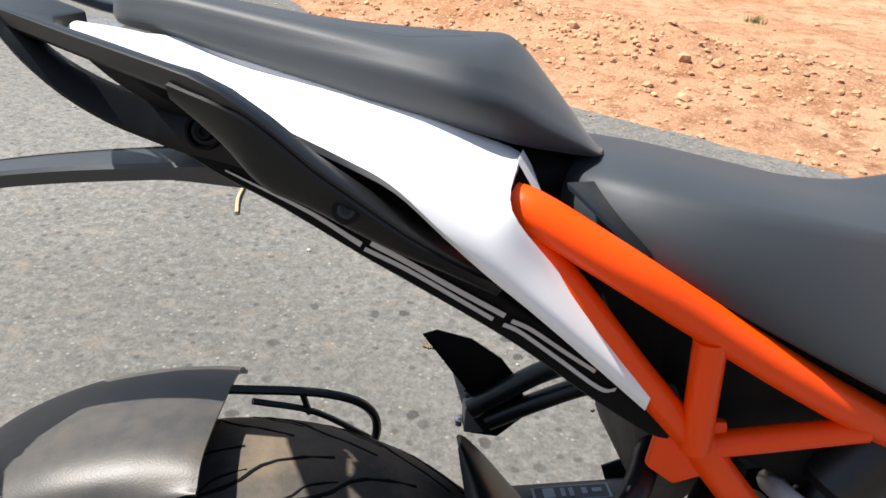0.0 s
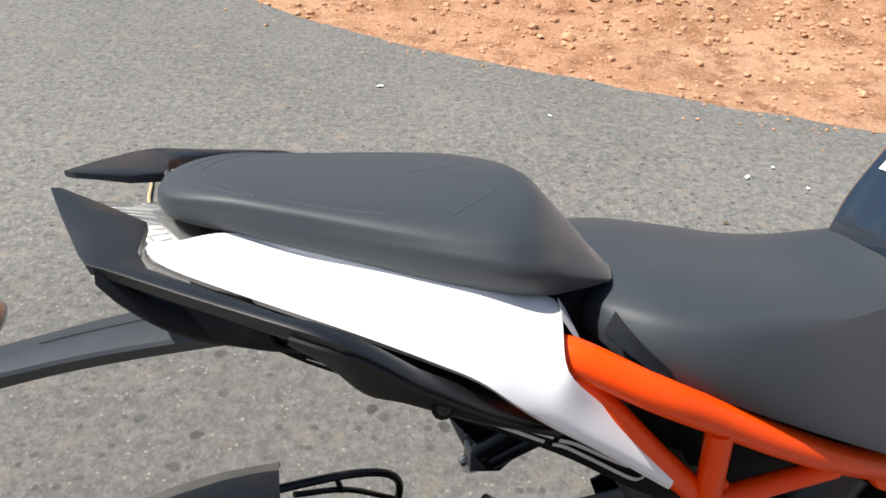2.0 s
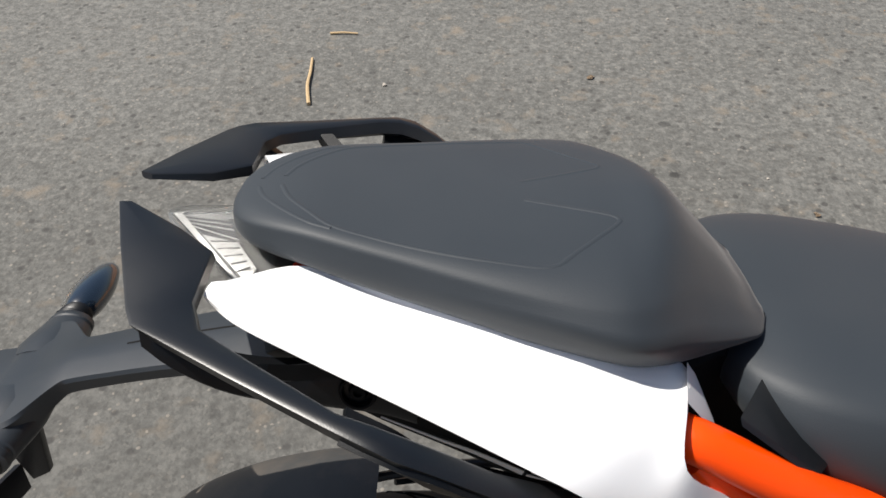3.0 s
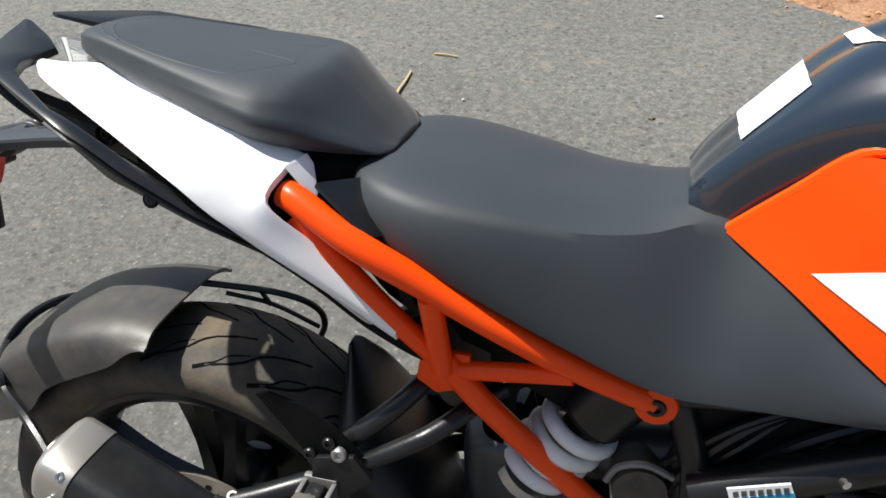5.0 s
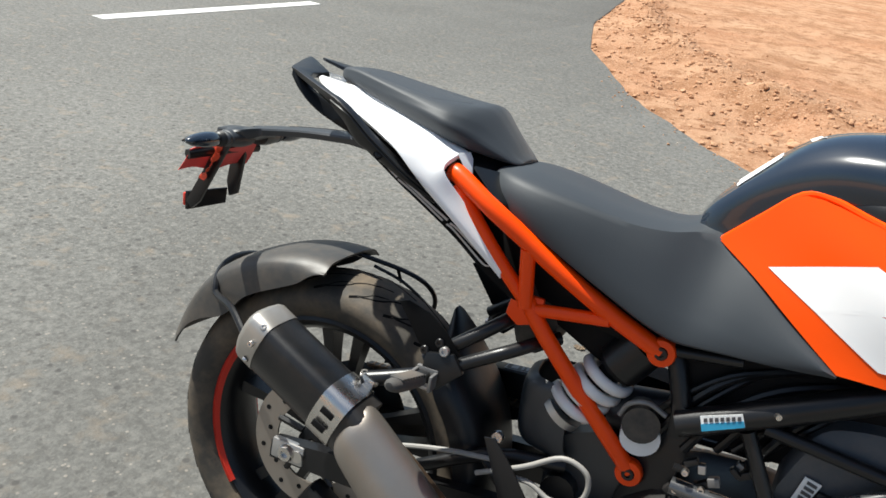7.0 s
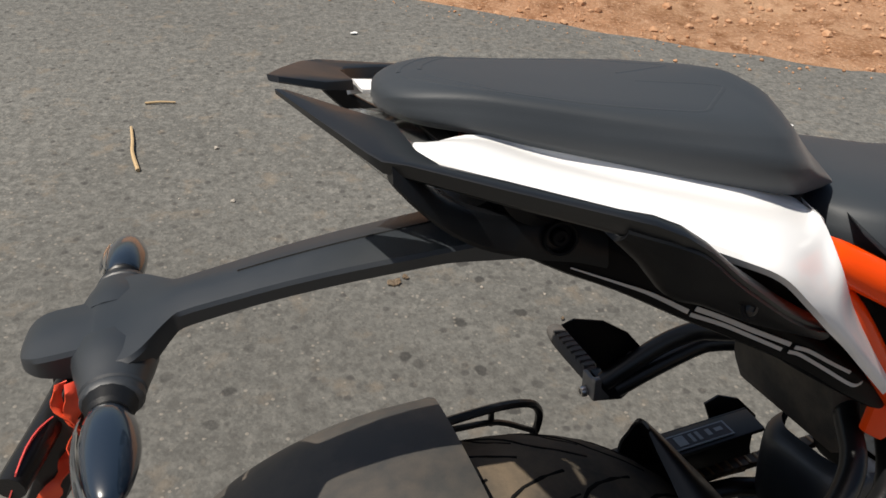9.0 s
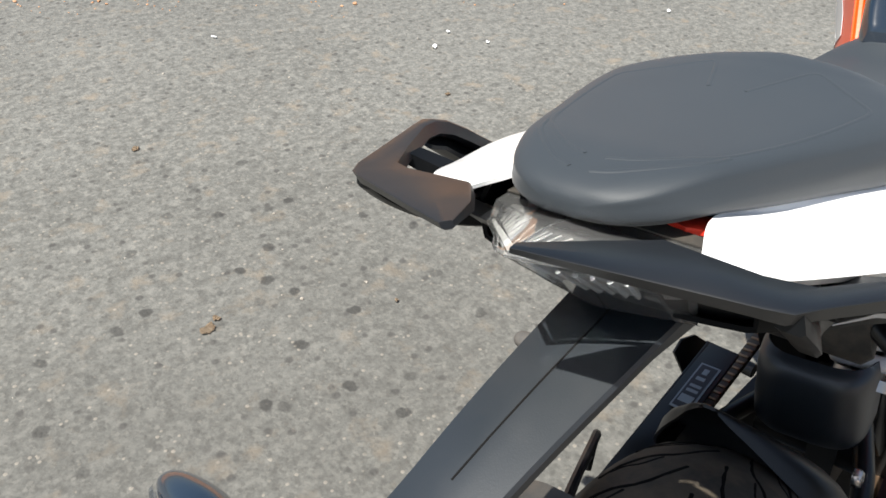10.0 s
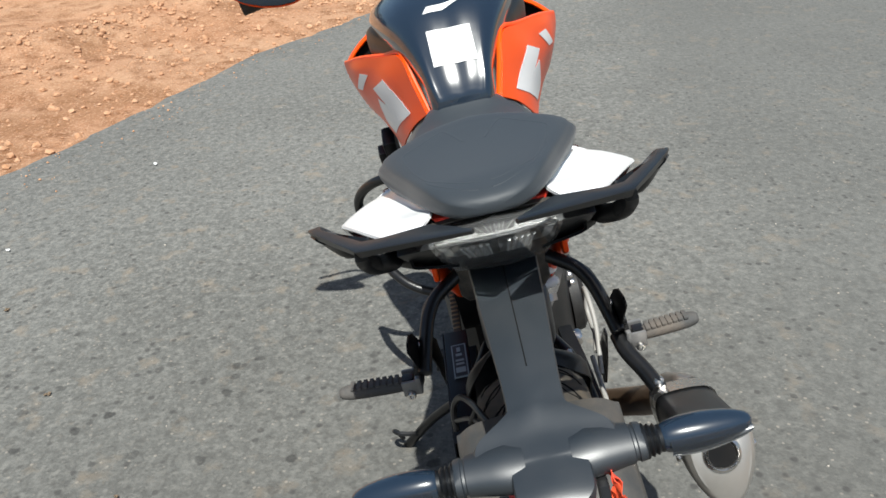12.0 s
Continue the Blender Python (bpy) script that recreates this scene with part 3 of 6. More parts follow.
def skin_of(ob):
    """Where a line meets the mesh of ob."""
    me = ob.data
    tree = BVHTree.FromPolygons([v.co for v in me.vertices], [f.vertices[:] for f in me.polygons])

    def meet(p, way):
        way = Vector(way).normalized()
        q = tree.ray_cast(Vector(p) - 0.15 * way, way)[0]
        return np.array(q if q is not None else p)

    def near(p, out, lift):
        out = Vector(out).normalized()
        q, n, _, _ = tree.find_nearest(Vector(p) + 0.008 * out)
        if n.dot(out) < 0:
            n = -n
        return np.array(q + lift * n)

    meet.near = near
    return meet


def pillion_seat():
    st = ((-0.0745, 0.008, 0.9165, 0.012, 0.9200, 0.010, 0.9235, 0.007, 0.9252, 0.9262), (-0.0700, 0.023, 0.9145, 0.027, 0.9200, 0.025, 0.9275, 0.017, 0.9300, 0.9310),
          (-0.0600, 0.037, 0.9125, 0.041, 0.9195, 0.038, 0.9300, 0.028, 0.9330, 0.9340), (-0.0450, 0.0485, 0.9105, 0.0515, 0.9190, 0.048, 0.9315, 0.039, 0.9345, 0.9355), (-0.0250, 0.0580, 0.9080, 0.0610, 0.9178, 0.0570, 0.9310, 0.049, 0.9340, 0.9350),
          (0.0, 0.0670, 0.9020, 0.0700, 0.9140, 0.0660, 0.9275, 0.058, 0.9308, 0.9318), (0.03, 0.0770, 0.8955, 0.0800, 0.9095, 0.0755, 0.9230, 0.066, 0.9268, 0.9285), (0.06, 0.0865, 0.8890, 0.0910, 0.9060, 0.0855, 0.9187, 0.074, 0.9235, 0.9258),
          (0.09, 0.0970, 0.8828, 0.1015, 0.9028, 0.0945, 0.9147, 0.081, 0.9205, 0.9240), (0.12, 0.1045, 0.8765, 0.1115, 0.8990, 0.1015, 0.9110, 0.085, 0.9180, 0.9232), (0.142, 0.1075, 0.8715, 0.1160, 0.8945, 0.1030, 0.9088, 0.082, 0.9170, 0.9232),
          (0.156, 0.1060, 0.8680, 0.1140, 0.8905, 0.0985, 0.9065, 0.074, 0.9165, 0.9232), (0.168, 0.1010, 0.8648, 0.1080, 0.8868, 0.0890, 0.9050, 0.062, 0.9170, 0.9236), (0.180, 0.0945, 0.8615, 0.0995, 0.8820, 0.0760, 0.9020, 0.046, 0.9165, 0.9228),
          (0.192, 0.0875, 0.8590, 0.0910, 0.8760, 0.0650, 0.8960, 0.036, 0.9105, 0.9160), (0.208, 0.0785, 0.8562, 0.0810, 0.8690, 0.0560, 0.8840, 0.030, 0.8950, 0.8985), (0.224, 0.0690, 0.8535, 0.0705, 0.8620, 0.0480, 0.8720, 0.026, 0.8785, 0.8805),
          (0.237, 0.0580, 0.8515, 0.0590, 0.8555, 0.0400, 0.8605, 0.022, 0.8635, 0.8645), (0.246, 0.0400, 0.8505, 0.0405, 0.8525, 0.028, 0.8545, 0.014, 0.8555, 0.8560))
    seat = part("pillion_seat", loft([seat_ring(*q) for q in st], 3, 2), VINYL, bike, "matt black vinyl pillion seat with a stepped front", angle=70)
    meet = skin_of(seat)

    # faint embossed outlines on the flat top
    def line(pts, s):
        pts = spline([(x, s * y, 0.95) for x, y in pts], 4)
        rows = []
        for i, q in enumerate(pts):
            d = pts[min(i + 1, len(pts) - 1)] - pts[max(i - 1, 0)]
            side = np.array((-d[1], d[0], 0)) / np.hypot(d[0], d[1]) * 0.0020
            rows.append([meet(q + k * side, (0, 0, -1)) + np.array((0, 0, h)) for k, h in ((-1, -0.0003), (-0.5, 0.00035), (0.5, 0.00035), (1, -0.0003))])
        part("embossed_line", sheet(rows, 0.0003, 1, 1), VINYL, seat, angle=80)

    for s in (1, -1):
        line([(-0.058, 0.006), (-0.053, 0.018), (-0.040, 0.034), (-0.024, 0.048), (-0.010, 0.054)], s)
        line([(-0.044, 0.006), (-0.037, 0.022), (-0.022, 0.040), (-0.010, 0.051), (0.012, 0.060), (0.05, 0.071), (0.085, 0.078), (0.108, 0.080), (0.122, 0.068), (0.136, 0.054), (0.150, 0.040), (0.152, 0.034), (0.143, 0.028), (0.10, 0.012)], s)
    return seat


pillion_seat()


def rider_seat():
    # x, top z, top half width, edge z, lower half width, lower z
    st = ((0.216, 0.842, 0.060, 0.838, 0.066, 0.822), (0.228, 0.848, 0.084, 0.842, 0.090, 0.811), (0.255, 0.8515, 0.106, 0.8405, 0.113, 0.797), (0.30, 0.8475, 0.117, 0.8345, 0.124, 0.780),
          (0.36, 0.838, 0.110, 0.8265, 0.125, 0.752), (0.42, 0.829, 0.096, 0.818, 0.122, 0.724), (0.47, 0.829, 0.082, 0.818, 0.119, 0.702), (0.51, 0.840, 0.066, 0.824, 0.116, 0.690),
          (0.54, 0.838, 0.066, 0.816, 0.117, 0.691), (0.58, 0.801, 0.088, 0.792, 0.120, 0.695), (0.63, 0.766, 0.108, 0.759, 0.125, 0.700), (0.67, 0.739, 0.121, 0.735, 0.129, 0.706), (0.697, 0.721, 0.127, 0.719, 0.130, 0.711))
    rings = []
    for x, zt, wt, ze, wl, zb in st:
        half = ((0.0, zb), (wl - 0.02, zb), (wl - 0.004, zb + 0.002), (wl, zb + 0.10 * (ze - zb)), (0.5 * (wt + wl) + 0.006, 0.5 * (ze + zb)), (wt + 0.002, ze - 0.004), (wt * 0.9, ze + 0.45 * (zt - ze)), (wt * 0.5, zt))
        rings.append([(x, y, z) for y, z in half] + [(x, 0, zt)] + [(x, -y, z) for y, z in half[:0:-1]])
    return part("rider_seat", loft(rings, 4, 2), VINYL, bike, "matt black vinyl rider seat with side flaps", angle=38)


rider_seat()

PANEL_OUT = [(-0.0756, 0.0854, 0.912), (-0.056, 0.102, 0.9075), (-0.02, 0.118, 0.8965), (0.04, 0.144, 0.8795), (0.085, 0.1615, 0.8645), (0.11, 0.168, 0.8535), (0.135, 0.166, 0.832), (0.16, 0.159, 0.81), (0.19, 0.149, 0.785), (0.23, 0.134, 0.75), (0.272, 0.12, 0.713)]
PANEL_IN = [(-0.0690, 0.0730, 0.9115), (-0.0285, 0.0605, 0.9085), (0.018, 0.0755, 0.8945), (0.09, 0.1040, 0.8790), (0.14, 0.1135, 0.8670), (0.176, 0.106, 0.8565), (0.177, 0.118, 0.856), (0.172, 0.146, 0.836), (0.205, 0.131, 0.797), (0.24, 0.123, 0.756), (0.277, 0.116, 0.715)]
# the upturned lip between panel and seat
PANEL_LIP = [(-0.067, 0.069, 0.9100), (-0.027, 0.0560, 0.9095), (0.018, 0.0690, 0.8990), (0.09, 0.0930, 0.8848), (0.14, 0.1030, 0.8728), (0.182, 0.0880, 0.8580)]


def side_panel(s):
    rows = []
    for n, (o, i) in enumerate(zip(PANEL_OUT, PANEL_IN)):
        o, i = np.array(o), np.array(i)
        lip = np.array(PANEL_LIP[n]) if n < len(PANEL_LIP) else i - np.array((0, 0.004, 0.006))
        m = 0.5 * (o + i) + np.array((0, 0.0, 0.004))
        rows.append(side_of(s, [o - np.array((0, 0.004, 0.008)), o, m, i, lip]))
    p = part("tail_panel", sheet(rows, 0.003, 5, 3), WHITE, bike, "glossy white tail side panel tapering to a point")
    bm = slab(side_of(s, [(0.177, 0.119, 0.857), (0.184, 0.092, 0.859), (0.190, 0.092, 0.850), (0.199, 0.106, 0.829), (0.193, 0.113, 0.834)]), (0.0, -0.003 * s, 0.001), 0.0007)
    part("tongue", bm, WHITE, p)
    return p


COVER_LOW = [(-0.037, 0.0862, 0.8605), (-0.0096, 0.0965, 0.8490), (0.0137, 0.1029, 0.8380), (0.0464, 0.1088, 0.8240), (0.0923, 0.1123, 0.7990), (0.1123, 0.1127, 0.7885), (0.168, 0.1113, 0.7580), (0.201, 0.111, 0.7380), (0.2395, 0.111, 0.7115), (0.2814, 0.1048, 0.6850), (0.2972, 0.100, 0.6785)]


# pale decal lines along the cover: points and half widths
COVER_STRIPES = (
    ([(0.0138, 0.1029, 0.8405), (0.0464, 0.1088, 0.8275), (0.0658, 0.1106, 0.8187), (0.0921, 0.1123, 0.8035)], 0.0004, 0.0016),
    ([(0.0975, 0.1124, 0.8048), (0.1187, 0.1128, 0.7946), (0.1461, 0.1122, 0.7800), (0.179, 0.111, 0.7632)], 0.0016, 0.0016),
    ([(0.0940, 0.1123, 0.8012), (0.1189, 0.1128, 0.7900), (0.1464, 0.1121, 0.7750), (0.1720, 0.1111, 0.7607)], 0.0013, 0.0013),
    ([(0.1834, 0.111, 0.7601), (0.196, 0.111, 0.7548), (0.2184, 0.111, 0.7408), (0.2381, 0.111, 0.7291)], 0.0014, 0.0012),
    ([(0.1785, 0.111, 0.7576), (0.1893, 0.111, 0.7530), (0.2136, 0.111, 0.7369), (0.2424, 0.111, 0.7177), (0.2527, 0.1103, 0.7170)], 0.0013, 0.0013))


def tail_cover(s):
    rows = []
    for x, y, z in COVER_LOW:
        tall = 0.042 - 0.07 * max(0.0, x - 0.12)
        rows.append(side_of(s, [(x - 0.004, y - 0.012, z + tall), (x, y, z + 0.6 * tall), (x, y, z + 0.35 * tall), (x, y, z + 0.001), (x + 0.001, y - 0.006, z - 0.005), (x + 0.002, y - 0.045, z - 0.012)]))
    p = part("tail_cover", sheet(rows, 0.003, 3, 2), MATT, bike, "black plastic lower tail cover with pale stripes")
    for pts, h0, h1 in COVER_STRIPES:
        pts = spline(side_of(s, pts), 4)
        line = []
        for n, q in enumerate(pts):
            h = h0 + (h1 - h0) * n / (len(pts) - 1)
            line.append([q + np.array((0.45 * h * k, s * 0.0024, 0.9 * h * k)) for k in (-1, 0, 1)])
        part("stripe", sheet(line, 0.0006, 1, 1), STRIPE, p, "pale grey decal stripe")
    # bolt in a round recess
    b = np.array((0.0036, s * 0.1085, 0.8625))
    way = (-0.12, s * 0.93, 0.10)
    bm = lathe([(0.0105, -0.006), (0.0105, 0.002), (0.0098, 0.0030), (0.0086, 0.0028), (0.0080, 0.0), (0.0080, -0.002)], (0, 0, 0), "y", 28)
    m = Vector((0, 1, 0)).rotation_difference(Vector(way)).to_matrix().to_4x4()
    bmesh.ops.transform(bm, matrix=Matrix.Translation(b) @ m, verts=bm.verts)
    part("bolt_ring", bm, MATT, p)
    part("bolt", bolt(b - np.array(way) * 0.002, way, 0.0055, 0.004), MATT, p, "black socket bolt in a round recess")
    return p


RAIL_OUT = [(-0.137, 0.020, 0.9355), (-0.124, 0.06, 0.931), (-0.1055, 0.112, 0.9238), (-0.1005, 0.1225, 0.9222), (-0.090, 0.1293, 0.9215), (-0.05, 0.1510, 0.9130), (0.0, 0.1772, 0.9030), (0.014, 0.1840, 0.9000), (0.028, 0.1885, 0.8945), (0.045, 0.187, 0.8835), (0.07, 0.182, 0.863), (0.115, 0.169, 0.830), (0.140, 0.160, 0.8140), (0.168, 0.148, 0.797)]
RAIL_IN = [(-0.130, 0.018, 0.934), (-0.098, 0.036, 0.925), (-0.0765, 0.055, 0.921), (-0.0765, 0.100, 0.9185), (-0.069, 0.119, 0.9155), (-0.042, 0.138, 0.9115), (0.002, 0.167, 0.9035), (0.018, 0.172, 0.9005), (0.033, 0.1740, 0.8940), (0.050, 0.1725, 0.8825), (0.073, 0.168, 0.864), (0.118, 0.155, 0.833), (0.143, 0.148, 0.8170), (0.170, 0.138, 0.800)]
RAIL_DEEP = [0.004, 0.007, 0.009, 0.010, 0.010, 0.011, 0.012, 0.0125, 0.013, 0.0135, 0.014, 0.012, 0.009, 0.005]


def grab_rail(s):
    rings = []
    for o, i, d in zip(RAIL_OUT, RAIL_IN, RAIL_DEEP):
        o, i = np.array(o), np.array(i)
        w = i - o
        c = min(0.0022, 0.2 * d) / max(0.008, np.linalg.norm(w))
        down = np.array((0.0, -0.30, -1.0)) * d
        ring = [o + c * w, o + 0.5 * w, i - c * w, i - c * 0.2 * w + 0.10 * down, i + 0.8 * down, i + down - 0.25 * w, o + down + 0.28 * w, o + 0.80 * down + 0.06 * w, o + 0.10 * down]
        rings.append(side_of(s, ring))
    rail = part("grab_rail", loft(rings, 1, 1), RAIL_BLACK, bike, "matt black swept grab rail beside the pillion seat", angle=34)
    # the deep outer wall that runs forward and down to a point
    wall = (((0.004, 0.1760, 0.8955), (0.004, 0.166, 0.8880)), ((0.028, 0.1850, 0.8885), (0.026, 0.162, 0.8680)), ((0.045, 0.1855, 0.8795), (0.045, 0.1595, 0.8472)), ((0.070, 0.1805, 0.8590), (0.068, 0.1575, 0.8370)),
            ((0.115, 0.1675, 0.8265), (0.108, 0.1515, 0.8160)), ((0.140, 0.1585, 0.8110), (0.138, 0.148, 0.8035)), ((0.170, 0.1465, 0.7935), (0.168, 0.1435, 0.7905)))
    rows = [side_of(s, [u, 0.5 * np.array(u) + 0.5 * np.array(v) + np.array((0, 0.002, 0)), v, np.array(v) + np.array((0, -0.016, 0.002))]) for u, v in wall]
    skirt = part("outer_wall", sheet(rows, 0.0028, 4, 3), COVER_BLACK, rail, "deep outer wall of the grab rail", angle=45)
    meet = skin_of(skirt)
    w = np.array((0.1, s * 0.80, 0.25))
    q = meet((0.086, s * 0.166, 0.8380), (0, -s, 0))
    part("bolt_recess", bolt(q, w, 0.0072, 0.0008), DARK, rail, "round bolt recess in the rail")
    part("recess_bolt", bolt(q + 0.0008 * w, w, 0.0045, 0.0014), STEEL_BLACK, rail)
    # the lower branch that runs from under the rear corner to the bolt boss, with a slot above it
    st = ((-0.096, 0.119, 0.9150, 0.006, 0.006), (-0.084, 0.120, 0.9035, 0.006, 0.008), (-0.066, 0.117, 0.8880, 0.006, 0.009), (-0.046, 0.111, 0.8755, 0.006, 0.010), (-0.026, 0.104, 0.8670, 0.006, 0.011), (-0.010, 0.101, 0.8635, 0.006, 0.0135), (0.004, 0.1005, 0.8620, 0.006, 0.0150), (0.018, 0.102, 0.8580, 0.006, 0.0135), (0.034, 0.106, 0.8500, 0.005, 0.010))
    rings = [side_of(s, [(x, y + a * w1 - 0.20 * b * h, z + b * h) for a, b in ((-1, -0.8), (-0.6, -1), (0.6, -1), (1, -0.7), (1, 0.7), (0.7, 1), (-0.7, 1), (-1, 0.7))]) for x, y, z, w1, h in st]
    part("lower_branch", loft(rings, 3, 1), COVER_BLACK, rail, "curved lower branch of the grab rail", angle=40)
    st = ((-0.040, 0.138, 0.903, 0.005), (-0.030, 0.128, 0.8930, 0.006), (-0.018, 0.114, 0.8820, 0.006), (-0.004, 0.104, 0.8745, 0.007))
    rings = [side_of(s, [(x + a * h, y - 0.3 * b * h, z + b * h) for a, b in ((-1, -0.7), (1, -0.7), (1.4, 0.7), (-0.6, 0.7))]) for x, y, z, h in st]
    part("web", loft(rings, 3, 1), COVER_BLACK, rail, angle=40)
    return rail


for _s in (-1, 1):
    side_panel(_s)
    tail_cover(_s)
    grab_rail(_s)


def tail_body():
    # x, half width, top z, bottom z
    st = ((-0.038, 0.046, 0.896, 0.862), (-0.02, 0.062, 0.896, 0.840), (0.03, 0.078, 0.885, 0.82), (0.10, 0.086, 0.868, 0.79), (0.155, 0.090, 0.8625, 0.762), (0.19, 0.078, 0.8570, 0.748), (0.222, 0.060, 0.8500, 0.728), (0.25, 0.074, 0.81, 0.712), (0.295, 0.075, 0.76, 0.685))
    rings = [[(x, -w, zt - 0.012), (x, -w * 0.8, zt), (x, 0, zt), (x, w * 0.8, zt), (x, w, zt - 0.012), (x, w * 0.95, zb + 0.01), (x, w * 0.6, zb), (x, 0, zb - 0.004), (x, -w * 0.6, zb), (x, -w * 0.95, zb + 0.01)] for x, w, zt, zb in st]
    part("tail_body", loft(rings, 3, 1), DARK, bike, "black plastic body under the seats")
    st = ((0.03, 0.045, 0.83, 0.815), (0.15, 0.052, 0.80, 0.768), (0.225, 0.055, 0.76, 0.728), (0.268, 0.058, 0.74, 0.702), (0.284, 0.061, 0.72, 0.664), (0.293, 0.066, 0.71, 0.618), (0.306, 0.068, 0.70, 0.598), (0.330, 0.062, 0.70, 0.594), (0.352, 0.052, 0.70, 0.612))
    rings = [[(x, -w, zt), (x, w, zt), (x, w, zb + 0.012), (x, w * 0.85, zb), (x, -w * 0.85, zb), (x, -w, zb + 0.012)] for x, w, zt, zb in st]
    part("under_tail_tray", loft(rings, 2, 1), TRAY, bike, "dusty black plastic tray under the tail", angle=45)
    part("seat_lock_cover", slab([(0.205, -0.125, 0.845), (0.249, -0.131, 0.809), (0.262, -0.118, 0.806), (0.236, -0.08, 0.838)], (0, 0.004, 0.003), 0.001), PLASTIC, bike, "glossy black filler plate behind the frame tube")
    part("seat_lock_cover", slab([(0.205, 0.125, 0.845), (0.249, 0.131, 0.809), (0.262, 0.118, 0.806), (0.236, 0.08, 0.838)], (0, -0.004, 0.003), 0.001), PLASTIC, bike)


tail_body()


def tail_lamp():
    # half outlines from the middle out: seat edge, upper face, ridge, lower face, lower edge
    def skin(g):
        rows = []
        for f in (-1.0, -0.82, -0.6, -0.36, -0.12, 0.0, 0.12, 0.36, 0.6, 0.82, 1.0):
            a = abs(f)
            rows.append([(-0.044 + 0.006 * a, 0.060 * f, 0.9065 - 0.008 * a - g), (-0.084 + 0.034 * a, 0.062 * f * (1 - g), 0.9150 - 0.018 * a - g), (-0.117 + 0.062 * a + g, 0.064 * f * (1 - 2 * g), 0.9165 - 0.030 * a - 0.5 * g),
                         (-0.1165 + 0.062 * a + g, 0.0635 * f * (1 - 2 * g), 0.9135 - 0.030 * a - 0.3 * g), (-0.082 + 0.044 * a + g, 0.056 * f * (1 - 2 * g), 0.8800 - 0.021 * a), (-0.044 + 0.030 * a + g, 0.0455 * f, 0.8440 - 0.012 * a + g)])
        return rows

    lamp = part("tail_lamp", sheet(skin(0.0), 0.0012, 1, 1), LENS, bike, "clear faceted tail lamp lens", angle=12)
    lamp.visible_shadow = False
    part("reflector_bowl", sheet(skin(0.010), 0, 1, 1), BOWL, lamp, "grey ribbed reflector behind the lens", angle=12)
    # added dark strip that paints the black gap between seat and lens
    deep = [[np.array(r[0]) + np.array((0.004, 0, 0.0015)), 0.72 * np.array(r[0]) + 0.28 * np.array(r[1]) + np.array((0, 0, 0.0014))] for r in skin(0.0)]
    part("lens_top_strip", sheet(deep, 0.001, 2, 2), TRAY, lamp, "dusty dark strip over the lens top, added for the gap under the seat")
    low, up = surface_at(skin(0.0065), 1, 1), surface_at(skin(0.0055), 1, 1)
    # pale ribbed cups behind both faces, fanned fins between the upper two
    for s in (1, -1):
        cup = part("reflector_cup", slab([up(0.5 + s * q, v) for q, v in ((0.15, 0.385), (0.19, 0.20), (0.33, 0.17), (0.375, 0.365))], (0, 0, 0.002), 0.0006), CUP, lamp, "pale ribbed indicator cup")
        for k in range(5):
            q = 0.185 + 0.034 * k
            part("groove", tube([up(0.5 + s * q, 0.37) + np.array((0, 0, 0.0024)), up(0.5 + s * (q + 0.005), 0.21) + np.array((0, 0, 0.0024))], 0.0005, sides=5), BOWL, cup)
        block = part("bulb_cup", slab([low(0.5 + s * q, v) for q, v in ((0.10, 0.66), (0.30, 0.66), (0.27, 0.86), (0.12, 0.87))], (-0.001, 0, 0), 0.0005), CUP, lamp, "ribbed reflector block")
        for k in range(5):
            q = 0.115 + 0.042 * k
            part("reflector_rib", tube([low(0.5 + s * q, 0.67) + np.array((-0.0015, 0, 0)), low(0.5 + s * (q * 0.95), 0.84) + np.array((-0.0015, 0, 0))], 0.0016 + 0.0004 * (k % 2), sides=5), RIB, block)
        part("side_cup", slab([low(0.5 + s * q, v) for q, v in ((0.36, 0.64), (0.45, 0.63), (0.42, 0.76), (0.36, 0.80))], (0.002, 0, 0), 0.0005), CUP, lamp)
    for k in range(7):
        u = 0.375 + 0.25 * k / 6
        part("reflector_fin", tube([up(0.5 + (u - 0.5) * 0.8, 0.385), up(0.5 + (u - 0.5) * 1.30, 0.19)], 0.0005, sides=5), CUP, lamp)
    # bevelled edge along the ridge; its pale strip stands in for sky reflection
    ridge, inner = surface_at(skin(-0.0004), 1, 1), surface_at(skin(0.0018), 1, 1)
    part("ridge", sheet([[inner(u, 0.365), inner(u, 0.40), inner(u, 0.435)] for u in (0.06, 0.2, 0.35, 0.5, 0.65, 0.8, 0.94)], 0.0008, 1, 1), CUP, lamp, "pale strip painted as sky reflection along the lamp edge")
    edge = part("edge_bead", tube([ridge(u, 0.45) for u in (0.02, 0.25, 0.5, 0.75, 0.98)], 0.0016, sub=4, sides=6), LENS, lamp)
    edge.visible_shadow = False
    # black wedges that carry the lamp under the rails
    for s in (1, -1):
        bm = slab(side_of(s, [(-0.058, 0.058, 0.886), (-0.046, 0.096, 0.880), (-0.034, 0.090, 0.866), (-0.006, 0.052, 0.836), (-0.014, 0.0465, 0.836), (-0.040, 0.052, 0.860)]), (0.010, 0, 0.004), 0.001)
        part("side_wedge", bm, PLASTIC, lamp, "black plastic wedge beside the lamp")
    bm = slab([(-0.030, -0.054, 0.8985), (-0.036, -0.046, 0.9005), (-0.030, -0.030, 0.9000), (-0.008, -0.050, 0.8945), (-0.008, -0.060, 0.8945)], (0, 0, 0.004), 0.001)
    part("red_strip", bm, RED, bike, "red trim strip under the rear of the seat")
